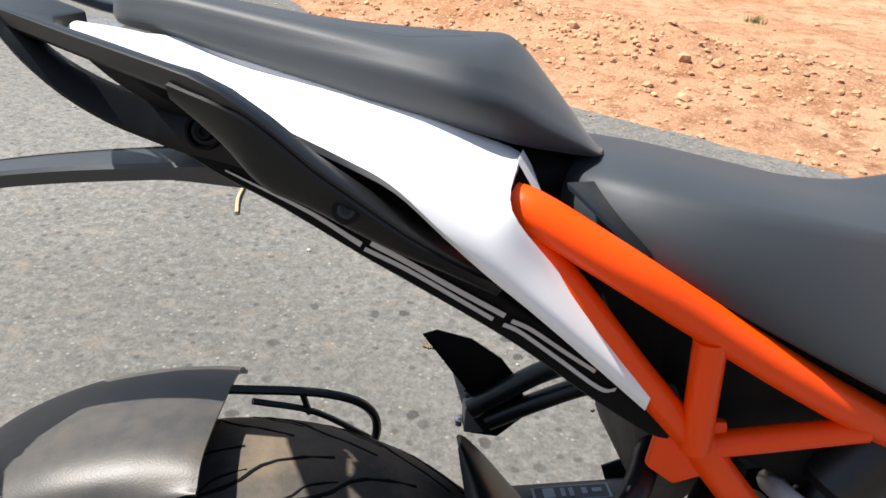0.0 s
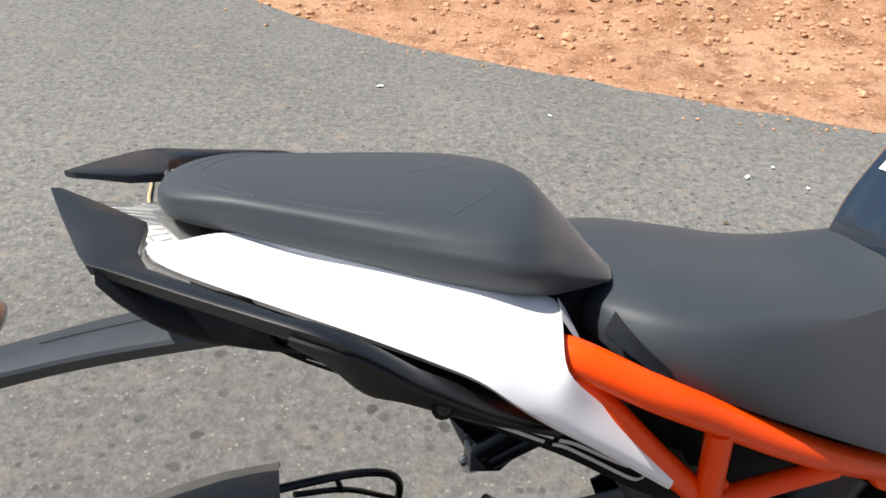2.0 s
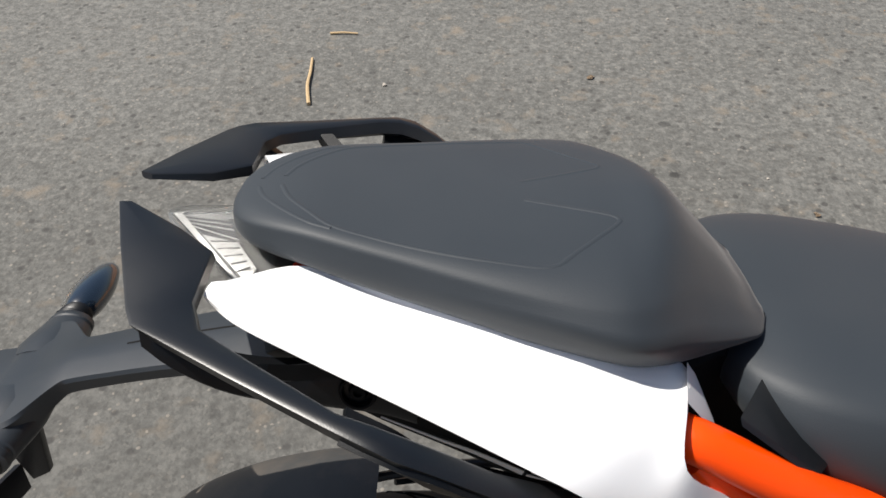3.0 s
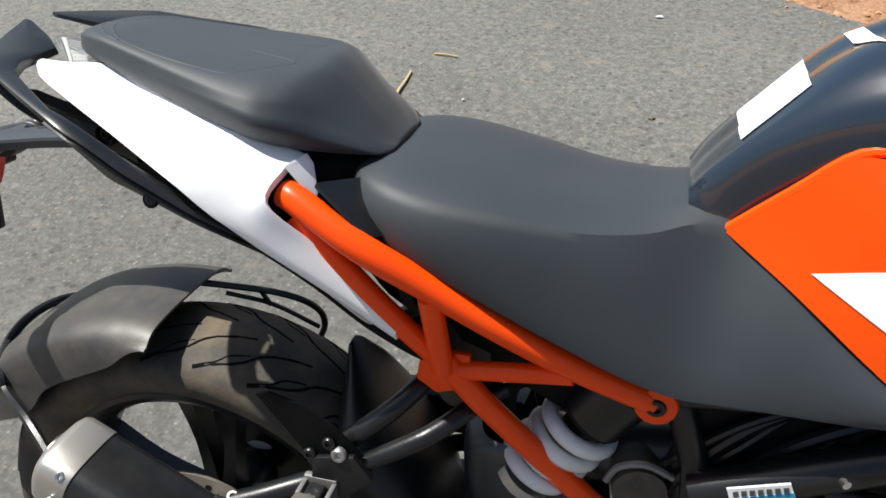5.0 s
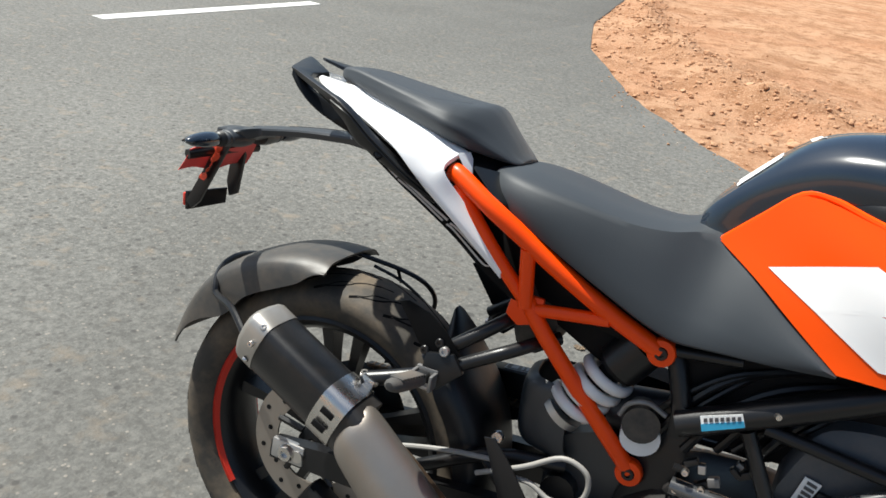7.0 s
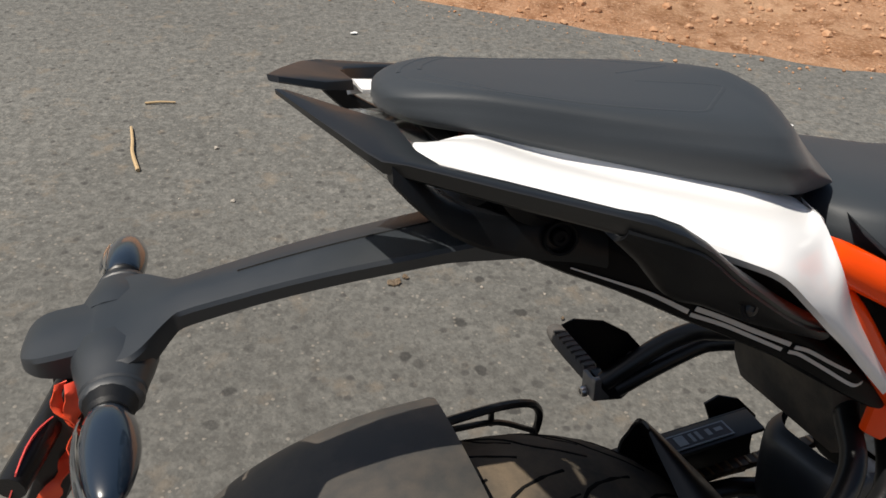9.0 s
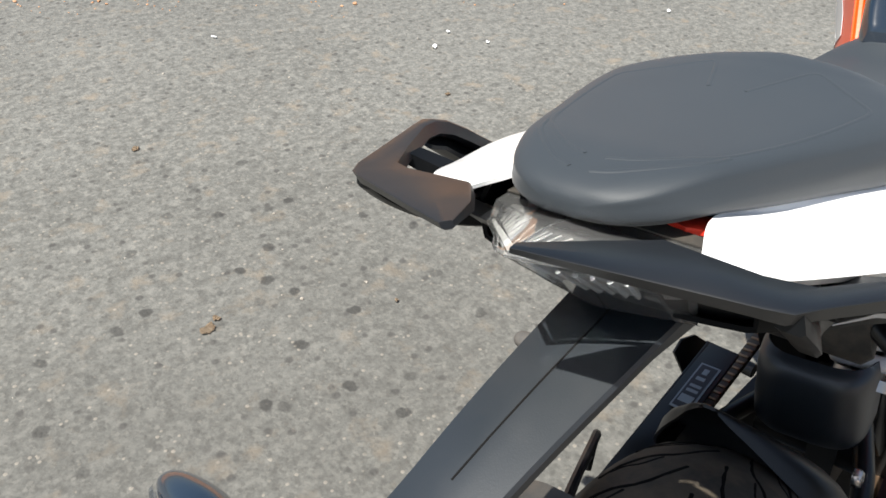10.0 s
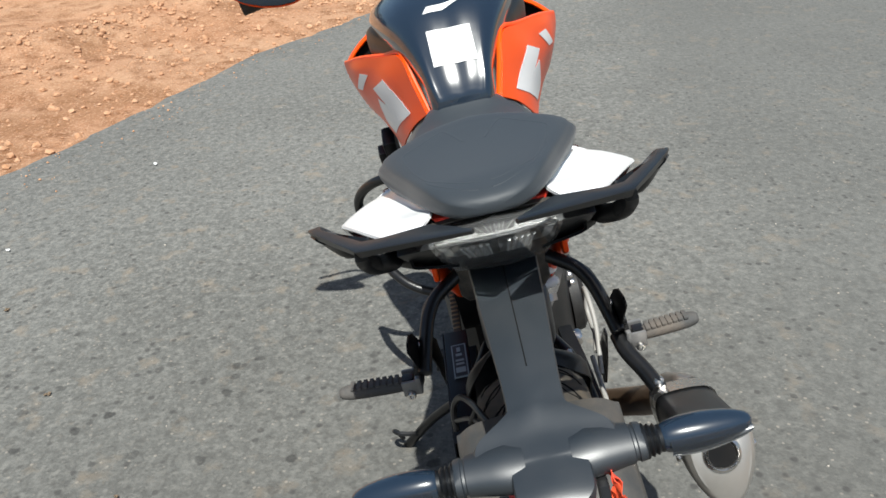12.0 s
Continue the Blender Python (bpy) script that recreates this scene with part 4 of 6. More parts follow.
    bm = slab([(-0.030, 0.054, 0.8985), (-0.036, 0.046, 0.9005), (-0.030, 0.030, 0.9000), (-0.008, 0.050, 0.8945), (-0.008, 0.060, 0.8945)], (0, 0, 0.004), 0.001)
    part("red_strip", bm, RED, bike)
    return lamp


tail_lamp()


def plate_arm():
    # x, half width, edge z, rise of the middle, depth of the side
    st = ((0.075, 0.036, 0.8330, 0.003, 0.018), (0.03, 0.0370, 0.8325, 0.004, 0.019), (-0.012, 0.0355, 0.8305, 0.005, 0.0150), (-0.036, 0.0340, 0.8285, 0.005, 0.0120), (-0.06, 0.0327, 0.8261, 0.005, 0.0115), (-0.10, 0.0300, 0.8220, 0.0045, 0.0115),
          (-0.14, 0.0272, 0.8165, 0.004, 0.0115), (-0.17, 0.0252, 0.8110, 0.004, 0.0115), (-0.190, 0.0243, 0.8074, 0.004, 0.0120), (-0.204, 0.0242, 0.8047, 0.004, 0.0125), (-0.2095, 0.0268, 0.8036, 0.004, 0.0140), (-0.218, 0.0380, 0.8015, 0.0035, 0.017),
          (-0.228, 0.0520, 0.7985, 0.003, 0.019), (-0.237, 0.0570, 0.7960, 0.003, 0.020), (-0.250, 0.0560, 0.7940, 0.003, 0.021), (-0.2555, 0.0480, 0.7932, 0.003, 0.022), (-0.2578, 0.0335, 0.7928, 0.003, 0.022), (-0.262, 0.0306, 0.7922, 0.003, 0.021),
          (-0.276, 0.0304, 0.7906, 0.003, 0.0175), (-0.287, 0.0294, 0.7892, 0.0025, 0.0140), (-0.2935, 0.0250, 0.7875, 0.0015, 0.0110), (-0.2975, 0.0180, 0.7850, 0.001, 0.0080), (-0.2995, 0.0080, 0.7825, 0.0005, 0.0045))
    rings = [[(x, -w * 0.955, z), (x, -w * 0.40, z + 0.75 * c), (x, 0, z + c), (x, w * 0.40, z + 0.75 * c), (x, w * 0.955, z), (x, w, z - min(0.003, 0.3 * d)), (x, w * 0.93, z - d), (x, -w * 0.93, z - d), (x, -w, z - min(0.003, 0.3 * d))] for x, w, z, c, d in st]
    arm = part("plate_arm", loft(rings, 2, 1), PLASTIC_GREY, bike, "long dark grey plastic tail arm for the number plate", angle=30)
    part("seam", tube([(-0.026, 0.0, 0.8352), (-0.06, 0.0, 0.8312), (-0.10, 0.0, 0.8266), (-0.14, 0.0, 0.8206), (-0.168, 0.0, 0.8155)], 0.0006, sub=3, sides=6), DARK, arm)
    for s in (1, -1):
        st = ((0.018, 0.0250, 0.0150), (0.032, 0.0250, 0.0165), (0.045, 0.0225, 0.0155), (0.056, 0.0198, 0.0140), (0.0645, 0.0182, 0.0130), (0.0655, 0.0165, 0.0118), (0.0675, 0.0165, 0.0118), (0.0685, 0.0178, 0.0128), (0.0735, 0.0172, 0.0122), (0.0750, 0.0150, 0.0108))
        rings = [[(-0.2445 + rx * math.cos(a), s * y, 0.7825 + rz * math.sin(a) - 0.03 * (y - 0.018)) for a in (2 * math.pi * k / 20 for k in range(20))] for y, rx, rz in st]
        part("stalk", loft(rings, 1, 1), PLASTIC_GREY, arm, "round stalk with a raised collar")
        ind = [(0.073, 0.0125), (0.0755, 0.0135), (0.0775, 0.0110), (0.0795, 0.0125), (0.0815, 0.0100), (0.0835, 0.0118), (0.0855, 0.0098), (0.088, 0.0105)]
        rings = [[(-0.2455 + 1.1 * r * math.cos(a), s * y, 0.7805 + r * math.sin(a)) for a in (2 * math.pi * k / 14 for k in range(14))] for y, r in ind]
        lamp = part("indicator", loft(rings, 1, 1), PLASTIC, bike, "black wedge-shaped indicator on a rubber stalk")
        # flat-topped housing with a ridge, tapering to a blunt tip
        st = ((0.0865, 0.0105, 0.009), (0.092, 0.0140, 0.0115), (0.104, 0.0165, 0.0130), (0.121, 0.0168, 0.0125), (0.138, 0.0140, 0.0100), (0.149, 0.0105, 0.0072), (0.1555, 0.0065, 0.0042), (0.1575, 0.0025, 0.0018))
        rings = [[(-0.2465 + 0.04 * (y - 0.09) + a * c, s * y, 0.7805 + b * d) for c, d in ((1, -0.1), (0.92, 0.35), (0.55, 0.85), (0.05, 1.0), (-0.5, 0.8), (-0.78, 0.15), (-0.66, -0.6), (0.0, -0.95), (0.75, -0.7))] for y, a, b in st]
        part("housing", loft(rings, 3, 2), NAVY, lamp, "glossy dark indicator housing", angle=50)
        rings = [[(-0.2495 + 0.04 * (y - 0.09) - a * 0.60 - 0.55 * q, s * y, 0.7795 + b * 0.70 * e) for q, e in ((0, 0.95), (0.005, 0.6), (0.007, 0), (0.005, -0.6), (0, -0.95))] for y, a, b in st[1:7]]
        part("lens", loft(rings, 3, 2, closed=False), SMOKED, lamp, "smoked clear indicator lens")
    # bracket under the arm's end
    hook = part("plate_bracket", slab([(-0.250, -0.040, 0.776), (-0.274, -0.040, 0.772), (-0.330, -0.040, 0.652), (-0.318, -0.040, 0.640), (-0.304, -0.040, 0.655)], (0, 0.008, 0), 0.0015), STEEL_BLACK, bike, "black number plate bracket with two struts")
    part("strut", slab([(-0.262, 0.020, 0.775), (-0.290, 0.020, 0.768), (-0.296, 0.020, 0.690), (-0.288, 0.020, 0.664), (-0.272, 0.020, 0.672)], (0, 0.008, 0), 0.0015), STEEL_BLACK, hook)
    part("foot", slab([(-0.333, -0.040, 0.668), (-0.330, -0.040, 0.636), (-0.302, 0.026, 0.648), (-0.302, 0.026, 0.676)], (0.005, 0.001, 0), 0.001), STEEL_BLACK, hook)
    part("reflector", slab([(-0.3345, -0.038, 0.664), (-0.3325, -0.038, 0.642), (-0.3235, -0.014, 0.646), (-0.3255, -0.014, 0.668)], (-0.004, -0.001, 0), 0.001), RED, hook, "small red reflector on the bracket foot")
    part("bolt", bolt((-0.320, -0.012, 0.656), (-1, -0.3, 0), 0.006, 0.004), STEEL, hook)
    part("cross_rod", tube([(-0.302, -0.082, 0.742), (-0.285, -0.03, 0.750), (-0.266, 0.056, 0.755)], 0.0085, sides=10), STEEL_BLACK, hook)
    rows = []
    for k in range(9):
        f = k / 8
        rows.append([(-0.318 + 0.045 * f + 0.020 * h + 0.002 * math.sin(7 * f + 3 * h), -0.082 + 0.118 * f, 0.712 + 0.004 * math.sin(9 * f) + (0.012 * f) + 0.040 * h) for h in (0, 0.25, 0.5, 0.75, 1)])
    part("red_plate", sheet(rows, 0.0008, 2, 1), FILM, hook, "crumpled red plastic sheet on the bracket")
    def strip(name, pts, wide, turn, parent, label=""):
        rows = []
        for n, q in enumerate(spline(pts, 4)):
            a = turn * n * 0.3 + 0.5 * math.sin(n * 1.1)
            d = 0.5 * wide * np.array((math.cos(a), math.sin(a), 0.25 * math.sin(2 * a + 1)))
            rows.append([q - d, q + 0.15 * d, q + d])
        return part(name, sheet(rows, 0.0006, 1, 2), RIBBON, parent, label)

    rib = strip("ribbon", [(-0.266, -0.044, 0.780), (-0.269, -0.047, 0.764), (-0.271, -0.045, 0.748), (-0.277, -0.048, 0.732), (-0.287, -0.047, 0.714), (-0.298, -0.046, 0.698)], 0.013, 0.5, bike, "crumpled orange ribbon tied under the tail arm")
    strip("knot", [(-0.274, -0.044, 0.780), (-0.278, -0.046, 0.768), (-0.272, -0.047, 0.754), (-0.266, -0.046, 0.746)], 0.007, 0.7, rib)


plate_arm()


def hugger():
    rows = []
    # angle round the axle, radius over the crown, roundness of the shoulders, depth of the side skirt
    for deg, r, curl, deep in ((93.6, 0.3170, 0.80, 0.0), (95, 0.3185, 0.85, 0.001), (97.5, 0.3205, 0.95, 0.005), (100, 0.3220, 1.0, 0.012), (104, 0.3245, 1.0, 0.025), (112, 0.3290, 1.0, 0.036), (120, 0.3330, 1.0, 0.041), (127, 0.3365, 1.0, 0.045), (134, 0.3380, 1.0, 0.054), (140, 0.3370, 1.0, 0.050), (146, 0.3340, 1.0, 0.030), (152, 0.3300, 1.0, 0.012), (158, 0.3260, 1.0, 0.003), (161, 0.3240, 1.0, 0.0)):
        a = radians(deg)
        half = [(0.0, 0.0), (0.030, 0.0005), (0.052, 0.002), (0.068, 0.005 * curl), (0.080, 0.011 * curl), (0.088, 0.019 * curl), (0.092, 0.021 * curl + 0.45 * deep), (0.0935, 0.022 * curl + deep)]
        line = [(-y, d) for y, d in half[:0:-1]] + half
        rows.append([(AXLE[0] + (r - d) * math.cos(a), y, AXLE[2] + (r - d) * math.sin(a)) for y, d in line])
    g = part("rear_hugger", sheet(rows, 0.0035, 4, 2), HUGGER, bike, "dusty dark grey plastic rear hugger over the tyre")
    line = []
    for k in range(-7, 8):
        f = k / 7
        y = 0.104 * math.sin(f * math.pi / 2)
        rr = 0.3475 - 0.07 * (1 - math.cos(f * math.pi / 2))
        a = radians(134)
        line.append((AXLE[0] + rr * math.cos(a), y, AXLE[2] + rr * math.sin(a)))
    line = [(-0.095, -0.160, 0.515), (-0.14, -0.135, 0.535), *line[1:-1], (-0.17, 0.112, 0.50), (-0.10, 0.115, 0.44)]
    part("stay", tube(line, 0.0058, sub=3, sides=8), STEEL_BLACK, g, "black tubular stay bent over the hugger")
    part("guard_loop", tube([(-0.035, 0.040, 0.628), (0.0, 0.055, 0.621), (0.05, 0.072, 0.612), (0.085, 0.086, 0.598), (0.102, 0.098, 0.578), (0.105, 0.104, 0.556), (0.098, 0.105, 0.535)], 0.0042, sub=4, sides=8), STEEL_BLACK, g, "thin black wire guard loop")
    part("guard_loop", tube([(0.0, 0.056, 0.610), (0.05, 0.078, 0.590), (0.098, 0.102, 0.552)], 0.003, sub=4, sides=8), STEEL_BLACK, g)
    part("guard_loop", tube([(0.04, 0.068, 0.613), (0.045, 0.08, 0.588)], 0.003, sub=4, sides=8), STEEL_BLACK, g)
    # inner splash guard ahead of the tyre
    rows = []
    for deg, r, y0, y1 in ((59, 0.3235, 0.016, 0.034), (57.5, 0.3215, 0.004, 0.046), (55, 0.3180, -0.018, 0.058), (51, 0.3130, -0.050, 0.076), (46, 0.3090, -0.078, 0.088), (40, 0.308, -0.092, 0.092), (30, 0.308, -0.092, 0.092), (18, 0.308, -0.092, 0.092), (4, 0.308, -0.092, 0.092)):
        a = radians(deg)
        mid, wide = 0.5 * (y0 + y1), 0.5 * (y1 - y0)
        curl = min(1.0, wide / 0.09)
        rows.append([(AXLE[0] + (r - q * curl) * math.cos(a), mid + wide * k, AXLE[2] + (r - q * curl) * math.sin(a)) for k, q in ((-1, 0.05), (-0.93, 0.018), (-0.45, 0.0), (0.45, 0.0), (0.93, 0.018), (1, 0.05))])
    part("splash_guard", sheet(rows, 0.003, 3, 3), PLASTIC, bike, "black plastic inner splash guard ahead of the rear tyre")


hugger()


def wheel(at, r, wide, rim_r, name, label, disc_side=-1, sprocket=True, disc_r=0.115):
    w = wide / 2
    k = (r - rim_r) / 0.0945
    prof = [(rim_r - 0.004, -w * 0.66), (rim_r + 0.006, -w * 0.74), (rim_r + 0.02 * k, -w * 0.92), (rim_r + 0.042 * k, -w), (rim_r + 0.060 * k, -w * 0.97), (rim_r + 0.076 * k, -w * 0.80), (rim_r + 0.087 * k, -w * 0.5), (rim_r + 0.093 * k, -w * 0.22), (r, 0)]
    prof = prof + [(a, -b) for a, b in prof[-2::-1]]
    root = part(name, lathe(prof, at, segs=72), RUBBER, bike, label)
    rim = [(rim_r - 0.006, -w * 0.60), (rim_r + 0.004, -w * 0.73), (rim_r - 0.002, -w * 0.76), (rim_r - 0.012, -w * 0.66), (rim_r - 0.022, -w * 0.4), (rim_r - 0.026, 0)]
    rim = rim + [(a, -b) for a, b in rim[-2::-1]] + [(rim_r - 0.008, w * 0.5), (rim_r - 0.014, 0), (rim_r - 0.008, -w * 0.5), (rim_r - 0.006, -w * 0.6)]
    rm = part("rim", lathe(rim, at, segs=60), STEEL_BLACK, root, "black alloy rim")
    part("hub", lathe([(0.012, -0.075), (0.030, -0.072), (0.036, -0.05), (0.034, 0.05), (0.03, 0.072), (0.012, 0.075)], at, segs=24), STEEL_BLACK, root)
    for n in range(5):
        for off in (-0.16, 0.16):
            a = 2 * math.pi * n / 5 + 0.35
            q0 = Vector(at) + Vector((0.032 * math.cos(a + off * 1.6), 0, 0.032 * math.sin(a + off * 1.6)))
            q1 = Vector(at) + Vector(((rim_r - 0.018) * math.cos(a + off), 0, (rim_r - 0.018) * math.sin(a + off)))
            way = (q1 - q0).normalized()
            side = way.cross(Vector((0, 1, 0)))
            rings = [[tuple(q + side * (a1 * s1) + Vector((0, b1 * s2, 0))) for s1, s2 in ((-1, -1), (-1, 1), (1, 1), (1, -1))] for q, a1, b1 in ((q0, 0.010, 0.018), (0.5 * (q0 + q1), 0.0075, 0.013), (q1, 0.011, 0.020))]
            part("spoke", loft(rings, 3, 1), STEEL_BLACK, root)
    y = disc_side * (w * 0.92)
    dc = Vector(at) + Vector((0, y, 0))
    disc = part("brake_disc", lathe([(disc_r * 0.62, -0.002), (disc_r, -0.002), (disc_r, 0.002), (disc_r * 0.62, 0.002), (disc_r * 0.62, -0.002)], dc, segs=48), SHIELD, root, "drilled steel brake disc")
    for n in range(18):
        a = 2 * math.pi * n / 18
        rr = disc_r * (0.75 if n % 2 else 0.88)
        q = dc + Vector((rr * math.cos(a), disc_side * 0.0026, rr * math.sin(a)))
        part("hole", tube([q, q + Vector((0, -disc_side * 0.004, 0))], 0.0045, sides=8), DARK, disc)
    for n in range(5):
        a = 2 * math.pi * n / 5
        part("carrier", tube([dc + Vector((0.03 * math.cos(a), 0, 0.03 * math.sin(a))), dc + Vector((disc_r * 0.66 * math.cos(a + 0.3), 0, disc_r * 0.66 * math.sin(a + 0.3)))], 0.006, sides=6), STEEL_BLACK, disc)
    return root


def tread(root, at, r, wide):
    """Slanted sipes over the crown."""
    w = wide / 2
    k = (r - 0.212) / 0.0945

    def crown(y):
        a = abs(y) / w
        return float(np.interp(a, [0, 0.22, 0.5, 0.8, 0.97, 1.0], [r, 0.212 + 0.093 * k, 0.212 + 0.087 * k, 0.212 + 0.076 * k, 0.212 + 0.06 * k, 0.212 + 0.042 * k]))

    for n in range(26):
        base = radians(35 + n * 360 / 26)
        for s in (1, -1):
            shift = 0.5 * 2 * math.pi / 26 if s > 0 else 0
            for y0, y1, sweep, fat in ((0.010, 0.063, 0.42, 0.0024), (0.034, 0.062, 0.20, 0.0020)):
                pts = []
                for j in range(9):
                    f = j / 8
                    y = y0 + (y1 - y0) * f
                    a = base + shift + sweep * (f + 0.10 * math.sin(2 * math.pi * f)) - (0.02 if y0 > 0.02 else 0)
                    rr = crown(y) - 0.0016
                    pts.append((at[0] + rr * math.cos(a), s * y, at[2] + rr * math.sin(a)))
                part("tread_sipe", tube(pts, fat, sub=1, sides=6), GROOVE, root)


rear = wheel(AXLE, 0.286, 0.148, 0.212, "rear_wheel", "dusty worn rear tyre on a black alloy wheel")
tread(rear, AXLE, 0.286, 0.148)
for _s in (-1, 1):
    _bm = bmesh.new()
    lathe([(0.2170, _s * 0.0572), (0.2110, _s * 0.0590), (0.2030, _s * 0.0550)], AXLE, segs=28, bm=_bm, arc=(radians(140), radians(222)))
    bmesh.ops.solidify(_bm, geom=_bm.faces[:], thickness=0.001)
    part("rim_tape", _bm, RED, rear, "red reflective rim tape")
part("axle_nut", bolt((-0.012, -0.116, 0.322), (0, -1, 0), 0.015, 0.012), STEEL, bike, "bright axle nut")
part("axle", tube([(0.008, -0.122, 0.322), (0.008, 0.122, 0.322)], 0.010, sides=12), STEEL, bike)
part("adjuster", box((-0.012, -0.112, 0.322), (0.06, 0.014, 0.034), bevel=0.004), ALLOY, bike, "silver chain adjuster block")


def swingarm():
    bm = bmesh.new()
    for s in (-1, 1):
        rings = [[(x, s * (y + a), z + b) for a, b in ((-0.012, -h), (0.012, -h), (0.013, 0), (0.012, h), (-0.012, h), (-0.013, 0))] for x, y, z, h in ((-0.045, 0.103, 0.316, 0.016), (0.06, 0.103, 0.325, 0.022), (0.20, 0.102, 0.338, 0.027), (0.36, 0.098, 0.35, 0.032), (0.49, 0.088, 0.355, 0.034))]
        loft(rings, 3, 1, bm=bm)
    arm = part("swingarm", bm, STEEL_BLACK, bike, "black cast swingarm")
    for s in (-1, 1):
        part("brace", tube([(0.16, s * 0.10, 0.35), (0.30, s * 0.085, 0.43), (0.41, s * 0.05, 0.44)], 0.011, sub=3), STEEL_BLACK, arm)
        part("lattice", tube([(0.30, s * 0.09, 0.425), (0.36, s * 0.097, 0.37)], 0.006), STEEL_BLACK, arm)
    part("cross_tube", tube([(0.41, -0.06, 0.40), (0.41, 0.06, 0.40)], 0.026, sides=14), STEEL_BLACK, arm)
    part("pivot_bolt", bolt((0.495, -0.105, 0.355), (0, -1, 0), 0.016, 0.012), STEEL, arm)
    cg = part("chain_guard", slab([(0.135, 0.078, 0.480), (0.365, 0.078, 0.506), (0.370, 0.116, 0.504), (0.135, 0.118, 0.478)], (0, 0, 0.005), 0.002), PLASTIC, bike, "dark plastic chain guard with a warning label")
    part("skirt", slab([(0.04, 0.080, 0.440), (0.140, 0.080, 0.482), (0.140, 0.112, 0.480), (0.04, 0.110, 0.436)], (0, 0, -0.008), 0.003), PLASTIC, cg)
    part("side", slab([(0.04, 0.1165, 0.440), (0.135, 0.1165, 0.482), (0.370, 0.1165, 0.508), (0.39, 0.1165, 0.44), (0.10, 0.1165, 0.385)], (0, 0.003, 0), 0.001), PLASTIC, cg)
    z = lambda x: 0.4855 + 0.113 * (x - 0.135)
    lab = part("warning_label", slab([(0.256, 0.083, z(0.256)), (0.330, 0.083, z(0.330)), (0.330, 0.106, z(0.330)), (0.256, 0.106, z(0.256))], (0, 0, 0.0012)), LABEL_GREY, cg, "grey warning label with unreadable print")
    part("label_field", slab([(0.2585, 0.085, z(0.2585)), (0.3275, 0.085, z(0.3275)), (0.3275, 0.104, z(0.3275)), (0.2585, 0.104, z(0.2585))], (0, 0, 0.0016)), INK, lab)
    for x0, x1, y0, y1 in ((0.266, 0.277, 0.087, 0.102), (0.283, 0.287, 0.088, 0.101), (0.291, 0.295, 0.088, 0.101), (0.303, 0.308, 0.090, 0.100), (0.313, 0.322, 0.092, 0.098)):
        part("print_bar", slab([(x0, y0, z(x0)), (x1, y0, z(x1)), (x1, y1, z(x1)), (x0, y1, z(x0))], (0, 0, 0.0021)), LABEL_GREY, lab)
    # chain, top run from the rear sprocket forward
    links = 50
    c = part("drive_chain", tube([(0.62, 0.099, 0.469), (0.0, 0.099, 0.413)], 0.003, sides=6), CHAIN, bike, "oily drive chain with rusty rollers")
    plate, roller = None, None
    for n in range(links):
        x = 0.01 + 0.0122 * n
        at = Vector((x, 0.099, 0.413 + 0.09 * x))
        if plate is None:
            plate = part("link", box((0, 0, 0), (0.0128, 0.015, 0.0085), (0, -5, 0), 0.002), CHAIN, c)
            roller = part("roller", box((0, 0, 0), (0.0040, 0.0128, 0.0102), (0, -5, 0), 0.001), ROLLER, c)
            plate.location, roller.location = at, at + Vector((0.0061, 0, 0.0008))
            continue
        for name, kind, q in (("link", plate, at), ("roller", roller, at + Vector((0.0061, 0, 0.0008)))):
            o = new(name, kind.data)
            o.parent = c
            o.location = q
    part("sprocket", lathe([(0.03, -0.003), (0.088, -0.003), (0.095, 0), (0.088, 0.003), (0.03, 0.003)], (0, 0.099, 0.318), segs=60), STEEL_BLACK, c)


swingarm()


def subframe(s):
    top = [(0.176, 0.117, 0.833), (0.192, 0.123, 0.828), (0.245, 0.131, 0.800), (0.305, 0.121, 0.765), (0.365, 0.112, 0.731), (0.427, 0.100, 0.698), (0.497, 0.082, 0.664)]
    f = part("subframe_tube", tube(side_of(s, top), 0.0130, sub=5, sides=16), ORANGE_FRAME, bike, "thick orange powder-coated subframe tube")
    low = [(0.185, 0.118, 0.815), (0.215, 0.121, 0.785), (0.265, 0.112, 0.728), (0.318, 0.098, 0.672)]
    part("lower_tube", tube(side_of(s, low), 0.0105, sub=5, sides=14), ORANGE_FRAME, f)
    part("strut", tube(side_of(s, [(0.303, 0.122, 0.758), (0.312, 0.106, 0.675)]), 0.0105, sides=14), ORANGE_FRAME, f)
    part("strut", tube(side_of(s, [(0.325, 0.098, 0.672), (0.427, 0.102, 0.690)]), 0.0092, sides=14), ORANGE_FRAME, f)
    part("down_tube", tube(side_of(s, [(0.312, 0.098, 0.682), (0.345, 0.094, 0.640), (0.43, 0.074, 0.547), (0.500, 0.056, 0.472)]), 0.0120, sub=4, sides=16), ORANGE_FRAME, f)
    part("node", slab(side_of(s, [(0.290, 0.092, 0.690), (0.335, 0.092, 0.690), (0.340, 0.092, 0.655), (0.305, 0.092, 0.642), (0.285, 0.092, 0.655)]), (0, 0.008 * s, 0), 0.003), ORANGE_FRAME, f)
    for x, y, z in ((0.500, 0.082, 0.664), (0.500, 0.056, 0.471)):
        eye = part("eye", lathe([(0.008, -0.011), (0.018, -0.010), (0.0195, -0.007), (0.0195, 0.007), (0.018, 0.010), (0.008, 0.011)], (x, s * y, z), segs=22), ORANGE_FRAME, f)
        part("bolt", bolt((x, s * (y + 0.006), z), (0, s, 0), 0.010, 0.007), STEEL_BLACK, eye, "black socket bolt")
    return f


